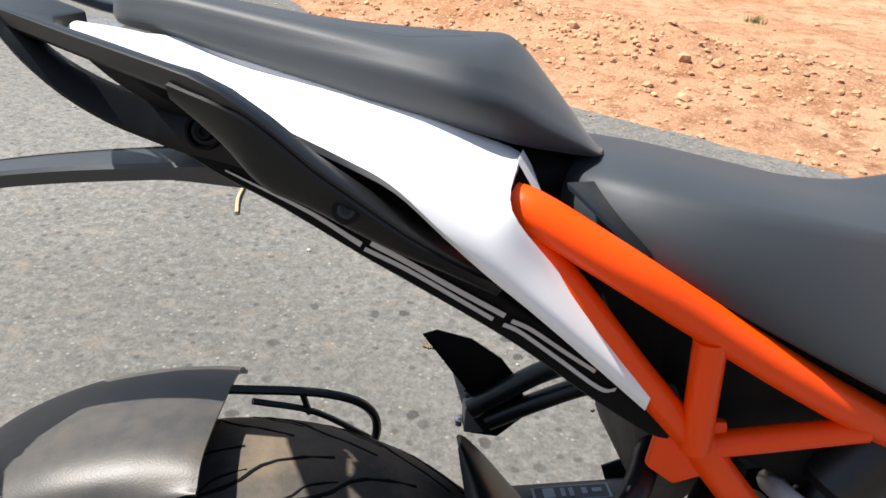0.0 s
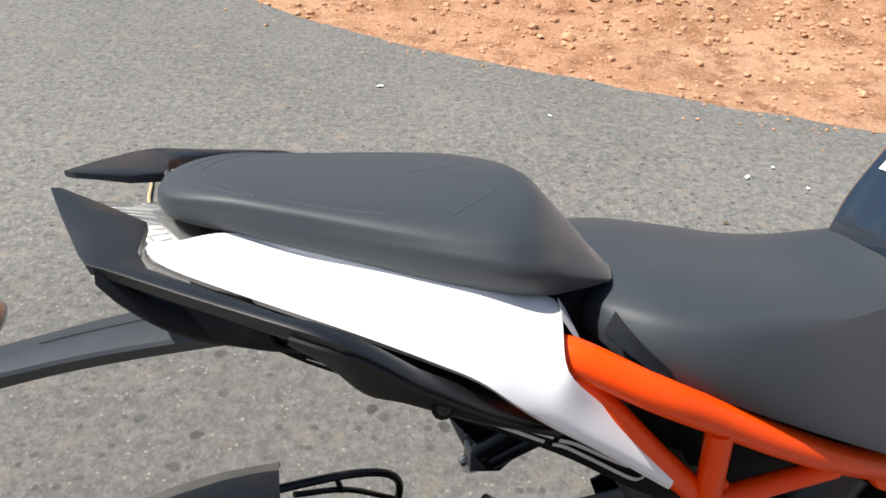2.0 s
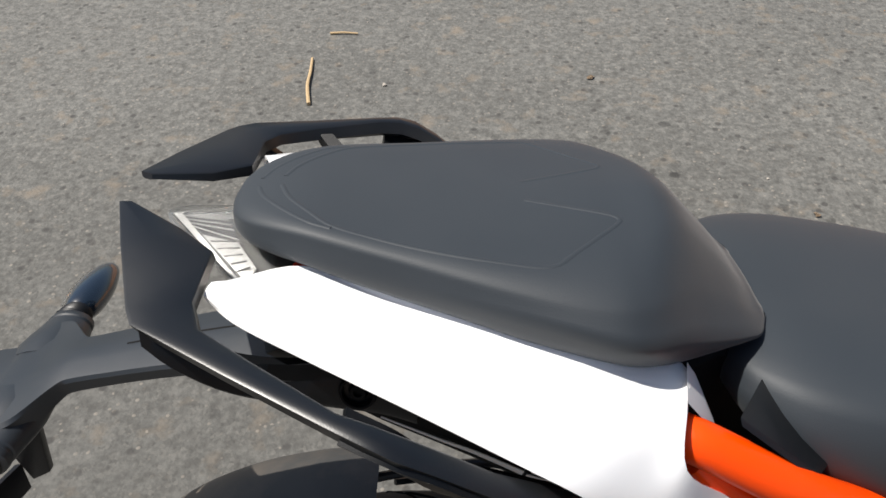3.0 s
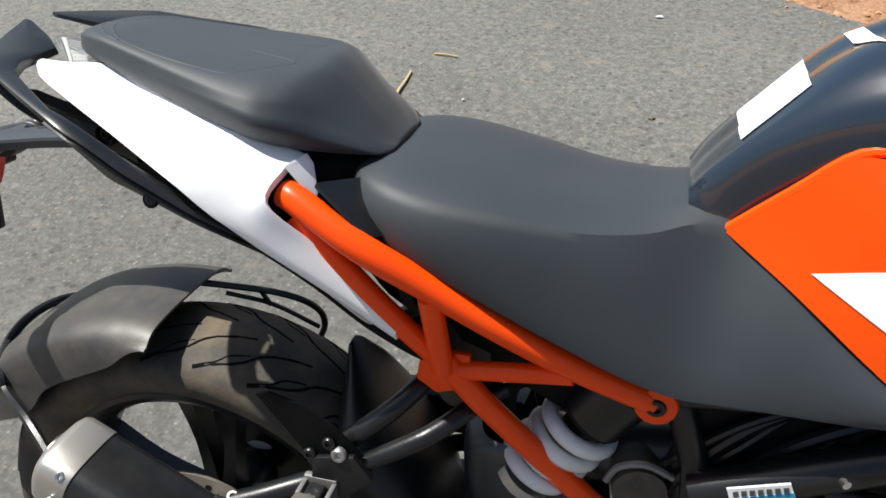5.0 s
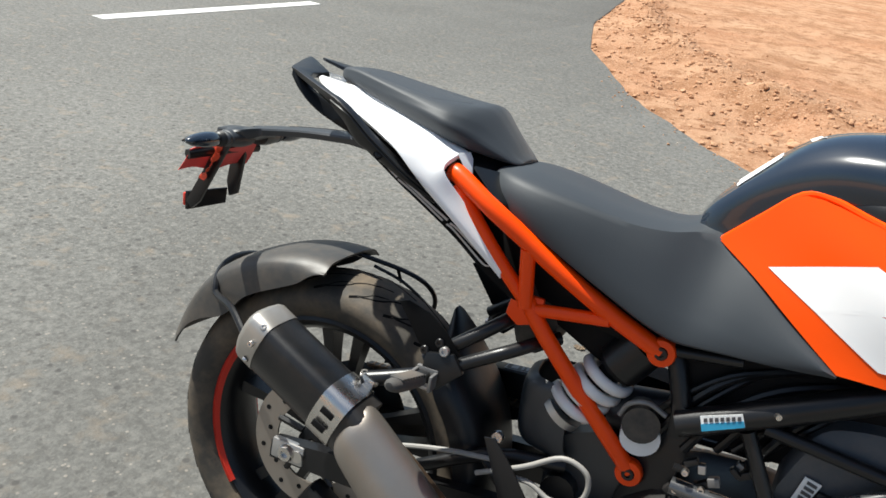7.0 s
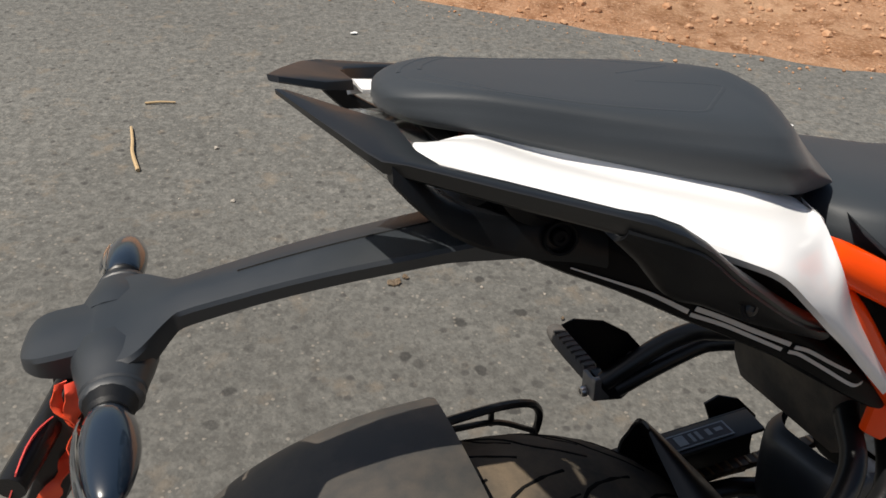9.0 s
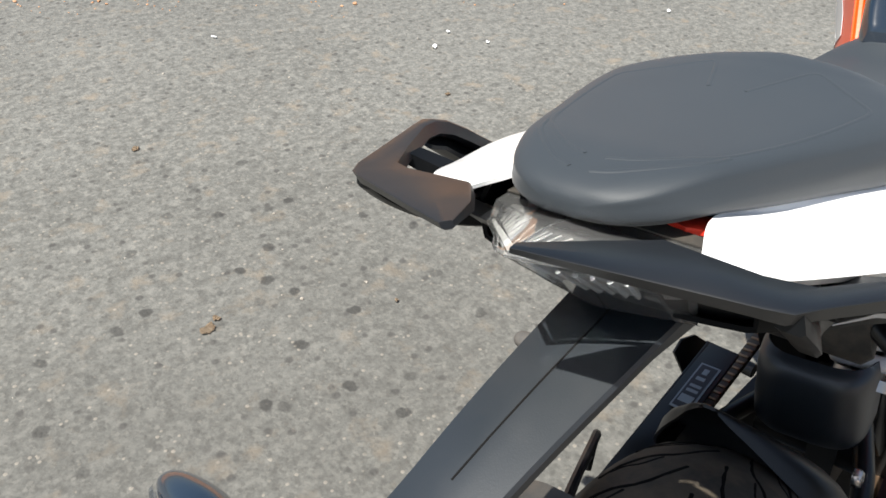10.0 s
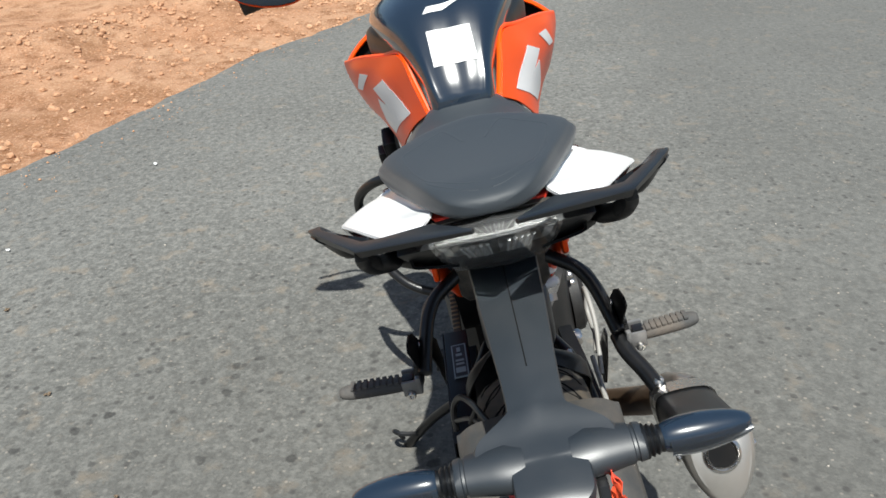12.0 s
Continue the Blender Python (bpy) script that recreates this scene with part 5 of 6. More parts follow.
for _s in (-1, 1):
    subframe(_s)


def foot_bracket(s):
    b = part("passenger_bracket", tube(side_of(s, [(0.310, 0.055, 0.657), (0.297, 0.070, 0.649), (0.286, 0.090, 0.640), (0.279, 0.101, 0.635), (0.268, 0.112, 0.626), (0.248, 0.123, 0.610), (0.215, 0.133, 0.582), (0.196, 0.138, 0.566)]), 0.0102, sub=4, sides=12), STEEL_BLACK, bike, "black bowed tubular passenger footrest bracket")
    part("brace", tube(side_of(s, [(0.360, 0.055, 0.628), (0.346, 0.070, 0.623), (0.330, 0.090, 0.618), (0.321, 0.101, 0.614), (0.310, 0.112, 0.609), (0.294, 0.122, 0.601), (0.250, 0.133, 0.575), (0.213, 0.140, 0.552)]), 0.0098, sub=4, sides=12), STEEL_BLACK, b)
    part("heel_plate", slab(side_of(s, [(0.144, 0.143, 0.640), (0.158, 0.143, 0.645), (0.192, 0.143, 0.637), (0.222, 0.143, 0.618), (0.248, 0.140, 0.588), (0.235, 0.140, 0.570), (0.205, 0.143, 0.565)]), (0, 0.003 * s, 0), 0.0008), MATT, b, "flat black heel plate")
    for q in ((0.196, 0.1465, 0.583), (0.216, 0.1465, 0.600)):
        part("plate_bolt", bolt((q[0], s * q[1], q[2]), (0, s, 0.1), 0.0065, 0.004), STEEL_BLACK, b)
    part("gusset", slab(side_of(s, [(0.200, 0.142, 0.582), (0.240, 0.140, 0.590), (0.258, 0.140, 0.566), (0.225, 0.145, 0.532), (0.198, 0.150, 0.532)]), (0, 0.009 * s, 0), 0.002), STEEL_BLACK, b)
    for k in (1, -1):
        part("bolt", bolt((0.226, s * (0.1425 + 0.004 * k), 0.590), (0, s * k, 0.1), 0.0078, 0.006), ALLOY, b)
    part("clevis", box((0.208, s * 0.151, 0.548), (0.034, 0.008, 0.028), bevel=0.003), CLEVIS, b, "grey cast footrest clevis")
    for dx in (-0.0145, 0.0145):
        part("cheek", box((0.208 + dx, s * 0.163, 0.547), (0.005, 0.024, 0.024), bevel=0.002), CLEVIS, b)
    part("spring_plate", box((0.207, s * 0.166, 0.556), (0.016, 0.016, 0.004), bevel=0.001), STEEL_BLACK, b)
    part("pin_head", bolt((0.190, s * 0.164, 0.538), (-1, 0, 0), 0.0065, 0.006), STEEL, b)
    part("pin", tube([(0.192, s * 0.164, 0.538), (0.224, s * 0.164, 0.538)], 0.005), ALLOY, b)
    long = 0.82 if s < 0 else 0.98
    peg = part("footrest", loft([[(0.205 + (y - 0.165) * -0.10 + rx * math.cos(a), s * (0.168 + long * (y - 0.165)), 0.548 + rz * math.sin(a) + (y - 0.165) * 0.14) for a in (2 * math.pi * k / 12 for k in range(12))] for y, rx, rz in ((0.165, 0.0105, 0.0085), (0.180, 0.0128, 0.0105), (0.235, 0.0135, 0.0108), (0.256, 0.0105, 0.0085), (0.262, 0.006, 0.005))], 3, 1), RUBBER_PEG, b, "grey ribbed rubber footrest")
    for k in range(8):
        y = 0.178 + 0.009 * k
        part("rib", box((0.205 - (y - 0.165) * 0.10, s * (0.168 + long * (y - 0.165)), 0.5575 + (y - 0.165) * 0.14), (0.0200, 0.0062, 0.004), bevel=0.001), RUBBER_PEG, peg)
    return b


for _s in (-1, 1):
    foot_bracket(_s)


def muffler():
    a, b = np.array((-0.055, -0.190, 0.546)), np.array((0.150, -0.197, 0.452))
    way = (b - a) / np.linalg.norm(b - a)
    side = np.array((0, -1.0, 0))
    up = np.cross(side, way)
    up = up if up[2] > 0 else -up
    shape = [(-0.034, 0.022), (-0.022, 0.036), (0.022, 0.036), (0.034, 0.022), (0.030, -0.012), (0.014, -0.040), (0.0, -0.046), (-0.014, -0.040), (-0.030, -0.012)]

    def ring(d, k):
        return [a + way * d + 1.14 * k * (u * side + v * up) for u, v in shape]

    m = part("muffler", loft([ring(0.028, 1.0), ring(0.16, 1.0), ring(0.215, 0.98)], 2, 3), MUFFLER, bike, "short black muffler with a steel end cap")
    cap = part("end_cap", loft([ring(-0.004, 0.84), ring(0.0, 0.97), ring(0.006, 1.03), ring(0.034, 1.03)], 1, 3), CAP, m, "pale satin steel muffler end cap")
    turn = Matrix.Translation(a + up * 0.010) @ Vector((1, 0, 0)).rotation_difference(Vector(way)).to_matrix().to_4x4()
    for name, prof, mat in (("outlet", [(0.0145, 0.02), (0.0155, -0.006), (0.018, -0.009), (0.021, -0.007), (0.023, 0.002)], STEEL), ("outlet_hole", [(0.0, -0.0062), (0.0152, -0.0062)], DARK)):
        bm = lathe(prof, (0, 0, 0), "x", 24)
        bmesh.ops.transform(bm, matrix=turn, verts=bm.verts)
        part(name, bm, mat, cap)
    for u, v in ((0.036, 0.004), (0.030, 0.030), (0.024, -0.028), (-0.036, 0.004)):
        q = a + way * 0.024 + 1.14 * (u * side + v * up)
        out = u * side + v * up
        part("rivet", bolt(q, out, 0.005, 0.004), STEEL, m)
    band = part("clamp_band", loft([ring(0.152, 1.05), ring(0.195, 1.05)], 1, 3, caps=False), STEEL, m, "steel clamp band with slots")
    for v, w in ((0.012, 0.0405), (-0.014, 0.0400), (0.034, 0.030)):
        q = a + way * 0.1735 + w * side + v * up
        part("slot", box(q, (0.022, 0.004, 0.010), (0, 23, 0), 0.001), DARK, band)
    lug = part("clamp_lug", box((0.128, -0.170, 0.512), (0.022, 0.012, 0.03), (0, 20, 0), 0.003), STEEL, m)
    for q in ((0.120, -0.166, 0.522), (0.138, -0.166, 0.516)):
        part("bolt", bolt(q, (0.2, -0.4, 1), 0.007, 0.008), STEEL, lug)
    # heat shield and link pipe
    c = np.array((0.330, -0.205, 0.305))
    rings = []
    for f, k in ((0.0, 0.55), (0.06, 0.9), (0.2, 1.0), (0.6, 1.05), (0.9, 0.9), (1.0, 0.6)):
        q = np.array((0.128, -0.200, 0.470)) * (1 - f) + c * f
        rings.append([q + k * (u * side + v * up) for u, v in ((-0.005, 0.045), (0.028, 0.038), (0.046, 0.004), (0.040, -0.032), (0.012, -0.054), (0.0, -0.04), (-0.012, 0.0))])
    sh = part("heat_shield", loft(rings, 5, 3), SHIELD, m, "dusty bead-blasted steel heat shield", angle=60)
    out = Vector((0.22, -0.80, 0.55)).normalized()
    seat = Vector(skin_of(sh)((0.246, -0.235, 0.380), -out))
    turn = Matrix.Translation(seat) @ Vector((0, -1, 0)).rotation_difference(out).to_matrix().to_4x4()
    rings = [[(1.2 * r * math.cos(a1), y, r * math.sin(a1)) for a1 in (2 * math.pi * (k + 0.5) / 6 for k in range(6))] for r, y in ((0.036, 0.010), (0.027, -0.004), (0.022, -0.0045), (0.015, -0.001), (0.004, -0.0005))]
    bm = loft(rings, 1, 2)
    bmesh.ops.transform(bm, matrix=turn, verts=bm.verts)
    part("boss", bm, SHIELD, sh, "raised hexagonal boss", angle=35)
    part("bolt", bolt(seat - 0.001 * out, out, 0.009, 0.005), STEEL, sh)
    part("link_pipe", tube([(0.165, -0.192, 0.446), (0.21, -0.188, 0.42), (0.32, -0.165, 0.33), (0.42, -0.10, 0.27), (0.55, -0.04, 0.27)], 0.024, sub=4, sides=14), PIPE, m, "heat-tinted exhaust link pipe")
    part("hanger", tube([(0.212, -0.138, 0.548), (0.185, -0.143, 0.538), (0.15, -0.157, 0.527), (0.118, -0.167, 0.517)], 0.0115, sub=4), STEEL_BLACK, m, "black muffler hanger arm")


muffler()


def tank():
    # x, top z, top half width, shoulder half width, shoulder z, base half width, base z
    st = ((0.500, 0.852, 0.030, 0.042, 0.838, 0.044, 0.80), (0.515, 0.876, 0.036, 0.050, 0.856, 0.054, 0.79), (0.550, 0.916, 0.042, 0.060, 0.890, 0.050, 0.78), (0.60, 0.966, 0.048, 0.082, 0.925, 0.055, 0.77),
          (0.66, 0.990, 0.055, 0.108, 0.944, 0.062, 0.77), (0.75, 1.000, 0.058, 0.132, 0.945, 0.075, 0.76), (0.84, 0.996, 0.055, 0.138, 0.932, 0.10, 0.76), (0.91, 0.975, 0.045, 0.110, 0.915, 0.11, 0.76), (0.95, 0.94, 0.03, 0.07, 0.90, 0.08, 0.78))
    rings = []
    for x, zt, wt, ws, zs, wb, zb in st:
        half = ((0.0, zb), (wb, zb), (0.5 * (wb + ws), 0.55 * zs + 0.45 * zb), (ws, zs), (0.55 * ws + 0.45 * wt, 0.45 * zs + 0.55 * zt + 0.004), (wt, zt - 0.004), (wt * 0.5, zt))
        rings.append([(x, y, z) for y, z in half] + [(x, 0, zt - 0.003)] + [(x, -y, z) for y, z in half[:0:-1]])
    t = part("fuel_tank", loft(rings, 4, 3), NAVY, bike, "glossy dark navy fuel tank")
    meet = skin_of(t)

    def decal(name, quad, label):
        c = [np.array(q) for q in quad]
        rows = []
        for k in range(7):
            g = k / 6
            rows.append([meet((c[0] * (1 - h) + c[1] * h) * (1 - g) + (c[3] * (1 - h) + c[2] * h) * g, (0.7, 0, -0.7)) + np.array((-0.0009, 0, 0.0009)) for h in (0, 0.2, 0.4, 0.6, 0.8, 1)])
        part(name, sheet(rows, 0.0005, 1, 1), STICKER, t, label)

    decal("sticker", [(0.531, 0.034, 0.897), (0.5755, 0.035, 0.943), (0.5725, -0.036, 0.941), (0.5295, -0.037, 0.895)], "blank white sticker on the back of the tank")
    decal("badge", [(0.601, 0.034, 0.966), (0.612, 0.026, 0.974), (0.616, -0.034, 0.976), (0.601, 0.002, 0.967)], "small white badge patch on the tank")
    part("filler_cap", lathe([(0.0, 0.0), (0.032, 0.0), (0.036, -0.004), (0.036, -0.02)], (0, 0, 0), "x", 28), STEEL, t, "steel fuel filler cap").matrix_basis = pose(0.80, 0, 1.006, 0, -88, 0)
    return t


tank()


def shroud(s):
    rows = [side_of(s, r) for r in (
        [(0.532, 0.060, 0.824), (0.585, 0.088, 0.793), (0.640, 0.110, 0.755), (0.697, 0.127, 0.716)],
        [(0.572, 0.074, 0.868), (0.632, 0.102, 0.824), (0.690, 0.125, 0.778), (0.752, 0.137, 0.720)],
        [(0.612, 0.086, 0.906), (0.680, 0.122, 0.853), (0.742, 0.145, 0.797), (0.805, 0.150, 0.724)],
        [(0.700, 0.122, 0.892), (0.765, 0.152, 0.848), (0.815, 0.170, 0.797), (0.868, 0.168, 0.730)],
        [(0.840, 0.180, 0.865), (0.870, 0.195, 0.835), (0.900, 0.202, 0.790), (0.930, 0.192, 0.740)],
        [(0.975, 0.226, 0.832), (0.980, 0.225, 0.810), (0.982, 0.220, 0.785), (0.980, 0.212, 0.760)])]
    p = part("side_shroud", sheet(rows, 0.003, 4, 4), ORANGE, bike, "glossy orange tank side shroud with white graphics")
    at = surface_at(rows, 4, 4)

    meet = skin_of(p)

    def patch(name, quad):
        c = [np.array(at(*q)) for q in quad]
        line = []
        for i in range(7):
            f = i / 6
            row = []
            for j in range(7):
                g = j / 6
                q = (c[0] * (1 - g) + c[1] * g) * (1 - f) + (c[3] * (1 - g) + c[2] * g) * f
                row.append(meet.near(q, (-0.45, s, 0.2), 0.0007))
            line.append(row)
        part(name, sheet(line, 0.0003, 1, 1), WHITE, p, "white painted graphic")

    patch("graphic", ((0.08, 0.28), (0.12, 0.60), (0.56, 0.55), (0.45, 0.355)))
    patch("graphic", ((0.118, 0.585), (0.20, 0.92), (0.36, 0.93), (0.312, 0.605)))
    patch("graphic", ((0.305, 0.622), (0.353, 0.928), (0.42, 0.90), (0.48, 0.655)))
    patch("graphic", ((0.65, 0.36), (0.71, 0.64), (0.79, 0.64), (0.74, 0.36)))
    lip = side_of(s, [(0.532, 0.057, 0.825), (0.572, 0.071, 0.869), (0.608, 0.082, 0.906), (0.640, 0.093, 0.909), (0.700, 0.119, 0.894), (0.840, 0.178, 0.867), (0.975, 0.224, 0.834)])
    part("lip", tube(lip, 0.0045, sub=4, sides=8), ORANGE, p)
    rim = [(0.975, 0.226, 0.832), (0.983, 0.205, 0.853), (0.985, 0.180, 0.872), (0.987, 0.145, 0.890), (0.986, 0.110, 0.903), (0.975, 0.075, 0.908)]
    part("scoop_rim", sheet([side_of(s, [(x - 0.012, y - 0.004, z - 0.004), (x, y, z), (x + 0.014, y + 0.003, z - 0.010)]) for x, y, z in rim], 0.003, 3, 2), ORANGE, p, "orange front rim of the air scoop")
    part("scoop_back", sheet([side_of(s, [(x + 0.006, y - 0.004, z - 0.006), (x + 0.004, 0.92 * y, z - 0.06), (x, 0.85 * y, z - 0.11)]) for x, y, z in rim], 0.003, 3, 2), DARK, p)
    shelf = (((0.635, 0.076, 0.928), (0.640, 0.088, 0.914), (0.642, 0.091, 0.899)), ((0.70, 0.100, 0.936), (0.705, 0.118, 0.914), (0.708, 0.120, 0.884)), ((0.79, 0.118, 0.938), (0.80, 0.148, 0.917), (0.805, 0.150, 0.872)), ((0.87, 0.112, 0.925), (0.88, 0.150, 0.905), (0.885, 0.150, 0.852)), ((0.93, 0.085, 0.905), (0.94, 0.118, 0.890), (0.94, 0.118, 0.835)))
    part("tank_shoulder", sheet([side_of(s, r) for r in shelf], 0.003, 4, 4), PLASTIC, p, "matt black plastic shoulder beside the tank", angle=50)
    part("inner_scoop", sheet([side_of(s, [(x, y - 0.008, z - 0.004), (x + 0.02, y * 0.75, z - 0.05), (x + 0.03, y * 0.6, z - 0.08)]) for x, y, z in ((0.64, 0.095, 0.905), (0.72, 0.128, 0.890), (0.84, 0.180, 0.864), (0.968, 0.222, 0.832))], 0.003, 3, 2), DARK, p, "matt black scoop inside the shroud")


for _s in (-1, 1):
    shroud(_s)


def main_frame(s):
    f = part("main_tube", tube(side_of(s, [(0.545, 0.088, 0.578), (0.625, 0.095, 0.622), (0.781, 0.095, 0.711), (0.95, 0.06, 0.82)]), 0.0185, sub=4, sides=14), STEEL_BLACK, bike, "black trellis frame tube")
    part("upright", tube(side_of(s, [(0.512, 0.064, 0.668), (0.526, 0.070, 0.644), (0.549, 0.078, 0.580)]), 0.0135, sub=3, sides=12), STEEL_BLACK, f)
    part("top_stay", tube(side_of(s, [(0.505, 0.080, 0.668), (0.60, 0.085, 0.684)]), 0.008, sides=10), STEEL_BLACK, f)
    part("pivot_plate", slab(side_of(s, [(0.525, 0.05, 0.60), (0.575, 0.06, 0.585), (0.562, 0.06, 0.50), (0.545, 0.06, 0.37), (0.490, 0.05, 0.33), (0.478, 0.04, 0.37), (0.500, 0.036, 0.49)]), (0, 0.010 * s, 0), 0.003), STEEL_BLACK, f)
    part("lower_tube", tube(side_of(s, [(0.558, 0.092, 0.492), (0.62, 0.098, 0.494), (0.677, 0.100, 0.499), (0.74, 0.102, 0.540), (0.821, 0.103, 0.597), (0.95, 0.08, 0.68)]), 0.012, sub=4, sides=16), GLOSS_BLACK, f)
    part("diagonal", tube(side_of(s, [(0.628, 0.098, 0.603), (0.680, 0.100, 0.508)]), 0.010, sides=10), STEEL_BLACK, f)
    part("diagonal", tube(side_of(s, [(0.646, 0.098, 0.614), (0.82, 0.104, 0.600)]), 0.009, sides=10), STEEL_BLACK, f)
    part("gusset", slab(side_of(s, [(0.530, 0.074, 0.606), (0.560, 0.082, 0.600), (0.572, 0.084, 0.584), (0.556, 0.082, 0.556), (0.536, 0.074, 0.552)]), (0, 0.012 * s, 0), 0.005), STEEL_BLACK, f)
    return f


_f = main_frame(-1)
main_frame(1)
# the maker's label round the right main tube
_lab = part("frame_label", slab([(0.568, -0.1085, 0.606), (0.615, -0.1125, 0.628), (0.622, -0.1125, 0.613), (0.575, -0.1095, 0.588)], (0, -0.0035, 0.001)), STICKER, _f, "white and blue label with unreadable print")
part("band", slab([(0.5715, -0.1120, 0.597), (0.6185, -0.1155, 0.6205), (0.622, -0.1155, 0.613), (0.575, -0.1125, 0.588)], (0, -0.0012, 0.0003)), CYAN, _lab)
for _k in range(7):
    _x = 0.573 + 0.0062 * _k
    _z = 0.6055 + (_x - 0.570) * 0.468
    part("print_bar", slab([(_x, -0.1120 - 0.0005 * _k, _z - 0.001), (_x + 0.0038, -0.1123 - 0.0005 * _k, _z + 0.0008), (_x + 0.005, -0.1128 - 0.0005 * _k, _z - 0.004), (_x + 0.0012, -0.1125 - 0.0005 * _k, _z - 0.006)], (0, -0.0014, 0.0002)), INK, _lab)
part("clip", tube([(0.648, -0.10, 0.640), (0.655, -0.118, 0.640)], 0.004, sides=8), STEEL, _f)


def shock():
    a, b = np.array((0.492, -0.052, 0.682)), np.array((0.372, -0.046, 0.497))
    m = part("rear_shock", tube([a, b], 0.017, sides=16), STEEL_BLACK, bike, "rear shock absorber with a white spring")
    way = (b - a) / np.linalg.norm(b - a)
    side = np.array((0, 1.0, 0))
    other = np.cross(way, side)
    pts = []
    for k in range(0, 113):
        f = k / 112
        ang = 2 * math.pi * 4.2 * f
        q = a + way * (0.090 + 0.020 * min(1.0, f / 0.2) + 0.072 * max(0.0, f - 0.2) / 0.8)
        pts.append(q + 0.0320 * (math.cos(ang) * side + math.sin(ang) * other))
    part("coil_spring", tube(pts, 0.0086, sub=1, sides=10), SPRING, m, "white enamelled coil spring")
    part("spring_collar", tube([a + way * 0.030, a + way * 0.080], 0.034, sides=24), STEEL_BLACK, m)
    part("collar_ring", tube([a + way * 0.080, a + way * 0.086], 0.031, sides=24), DARK, m)
    part("spring_seat", tube([a + way * 0.186, a + way * 0.198], 0.032, sides=20), ALLOY, m)


shock()


def engine():
    e = part("engine", loft([[(x, -w, zb), (x, -w, zt), (x, -w * 0.6, zt + 0.015), (x, w * 0.6, zt + 0.015), (x, w, zt), (x, w, zb), (x, w * 0.7, zb - 0.02), (x, -w * 0.7, zb - 0.02)] for x, w, zb, zt in ((0.50, 0.07, 0.25, 0.42), (0.56, 0.11, 0.21, 0.46), (0.68, 0.125, 0.20, 0.47), (0.80, 0.12, 0.21, 0.45), (0.88, 0.09, 0.24, 0.40))], 3, 1), ENGINE, bike, "dark grey cast engine")
    part("clutch_cover", lathe([(0.0, -0.03), (0.055, -0.03), (0.07, -0.02), (0.075, 0.0)], (0.66, -0.120, 0.34), segs=36), ENGINE, e)
    part("cylinder", box((0.80, 0, 0.52), (0.12, 0.13, 0.20), (0, 22, 0), 0.012), ENGINE, e)
    part("cylinder_head", box((0.845, 0, 0.635), (0.13, 0.15, 0.07), (0, 22, 0), 0.012), STEEL_BLACK, e)
    for k in range(5):
        part("fin", box((0.775 + 0.015 * k, 0, 0.46 + 0.035 * k), (0.135, 0.145, 0.006), (0, 22, 0), 0.001), ENGINE, e)
    for q in ((0.585, -0.118, 0.455), (0.60, -0.122, 0.425), (0.64, -0.126, 0.455), (0.70, -0.128, 0.455), (0.62, -0.127, 0.395), (0.76, -0.124, 0.44)):
        part("bolt", bolt(q, (0, -1, 0.1), 0.008, 0.008), STEEL, e)
    # airbox and electrics
    box_ = part("airbox", loft([[(x, -w, zb), (x, -w, zt), (x, w, zt), (x, w, zb)] for x, w, zb, zt in ((0.29, 0.060, 0.690, 0.80), (0.36, 0.070, 0.672, 0.79), (0.46, 0.066, 0.655, 0.77), (0.54, 0.06, 0.64, 0.73))], 2, 2), DARK, bike, "matt black plastic airbox under the seat")
    # added black block that hides the left down tube from behind
    part("tube_screen", loft([[(x, 0.030, zb), (x, 0.086, zb), (x, 0.090, zt), (x, 0.030, zt)] for x, zb, zt in ((0.425, 0.52, 0.575), (0.450, 0.46, 0.580), (0.48, 0.44, 0.585), (0.56, 0.44, 0.58))], 2, 1), DARK, box_)
    part("rear_tray", box((0.385, 0.0, 0.655), (0.12, 0.11, 0.05), (0, 25, 0), 0.012), DARK, box_)
    plan = [(0.400, -0.062), (0.360, -0.064), (0.334, -0.056), (0.322, -0.036), (0.318, 0.0), (0.318, 0.024), (0.332, 0.044), (0.362, 0.052)]
    rows = [[(x + dx + 0.10 * abs(y) * k, y * (1 - 0.5 * k), z) for x, y in plan] for z, dx, k in ((0.562, 0.014, 0.10), (0.550, 0.000, 0.0), (0.52, -0.002, 0.0), (0.475, 0.002, 0.0), (0.458, 0.010, 0.08), (0.450, 0.022, 0.25))]
    part("shock_guard", sheet(rows, 0.003, 3, 3), PLASTIC_GREY, bike, "black rounded plastic guard behind the shock")
    part("battery_box", loft([[(x, -0.004, zb), (x, -0.032, zb), (x, -0.038, zt), (x, -0.004, zt)] for x, zb, zt in ((0.380, 0.335, 0.4425), (0.388, 0.33, 0.468), (0.403, 0.33, 0.484), (0.430, 0.33, 0.498), (0.465, 0.328, 0.502), (0.502, 0.354, 0.4375))], 3, 1), PLASTIC_GREY, bike, "black plastic box ahead of the splash guard")
    th = part("throttle_body", tube([(0.45, -0.01, 0.540), (0.55, -0.02, 0.560)], 0.034, sides=20), PLASTIC_GREY, bike, "grey throttle body")
    part("sensor", tube([(0.495, -0.035, 0.552), (0.500, -0.078, 0.552)], 0.026, sides=20), TRAY, th)
    part("sensor_ring", tube([(0.497, -0.030, 0.537), (0.503, -0.073, 0.531)], 0.0275, sides=20), STICKER, th, "pale ring under the cap")
    part("sensor_arch", tube([(0.468, -0.074, 0.556), (0.478, -0.077, 0.578), (0.502, -0.078, 0.587), (0.528, -0.077, 0.577)], 0.0035, sub=4, sides=8), CLEVIS, th)
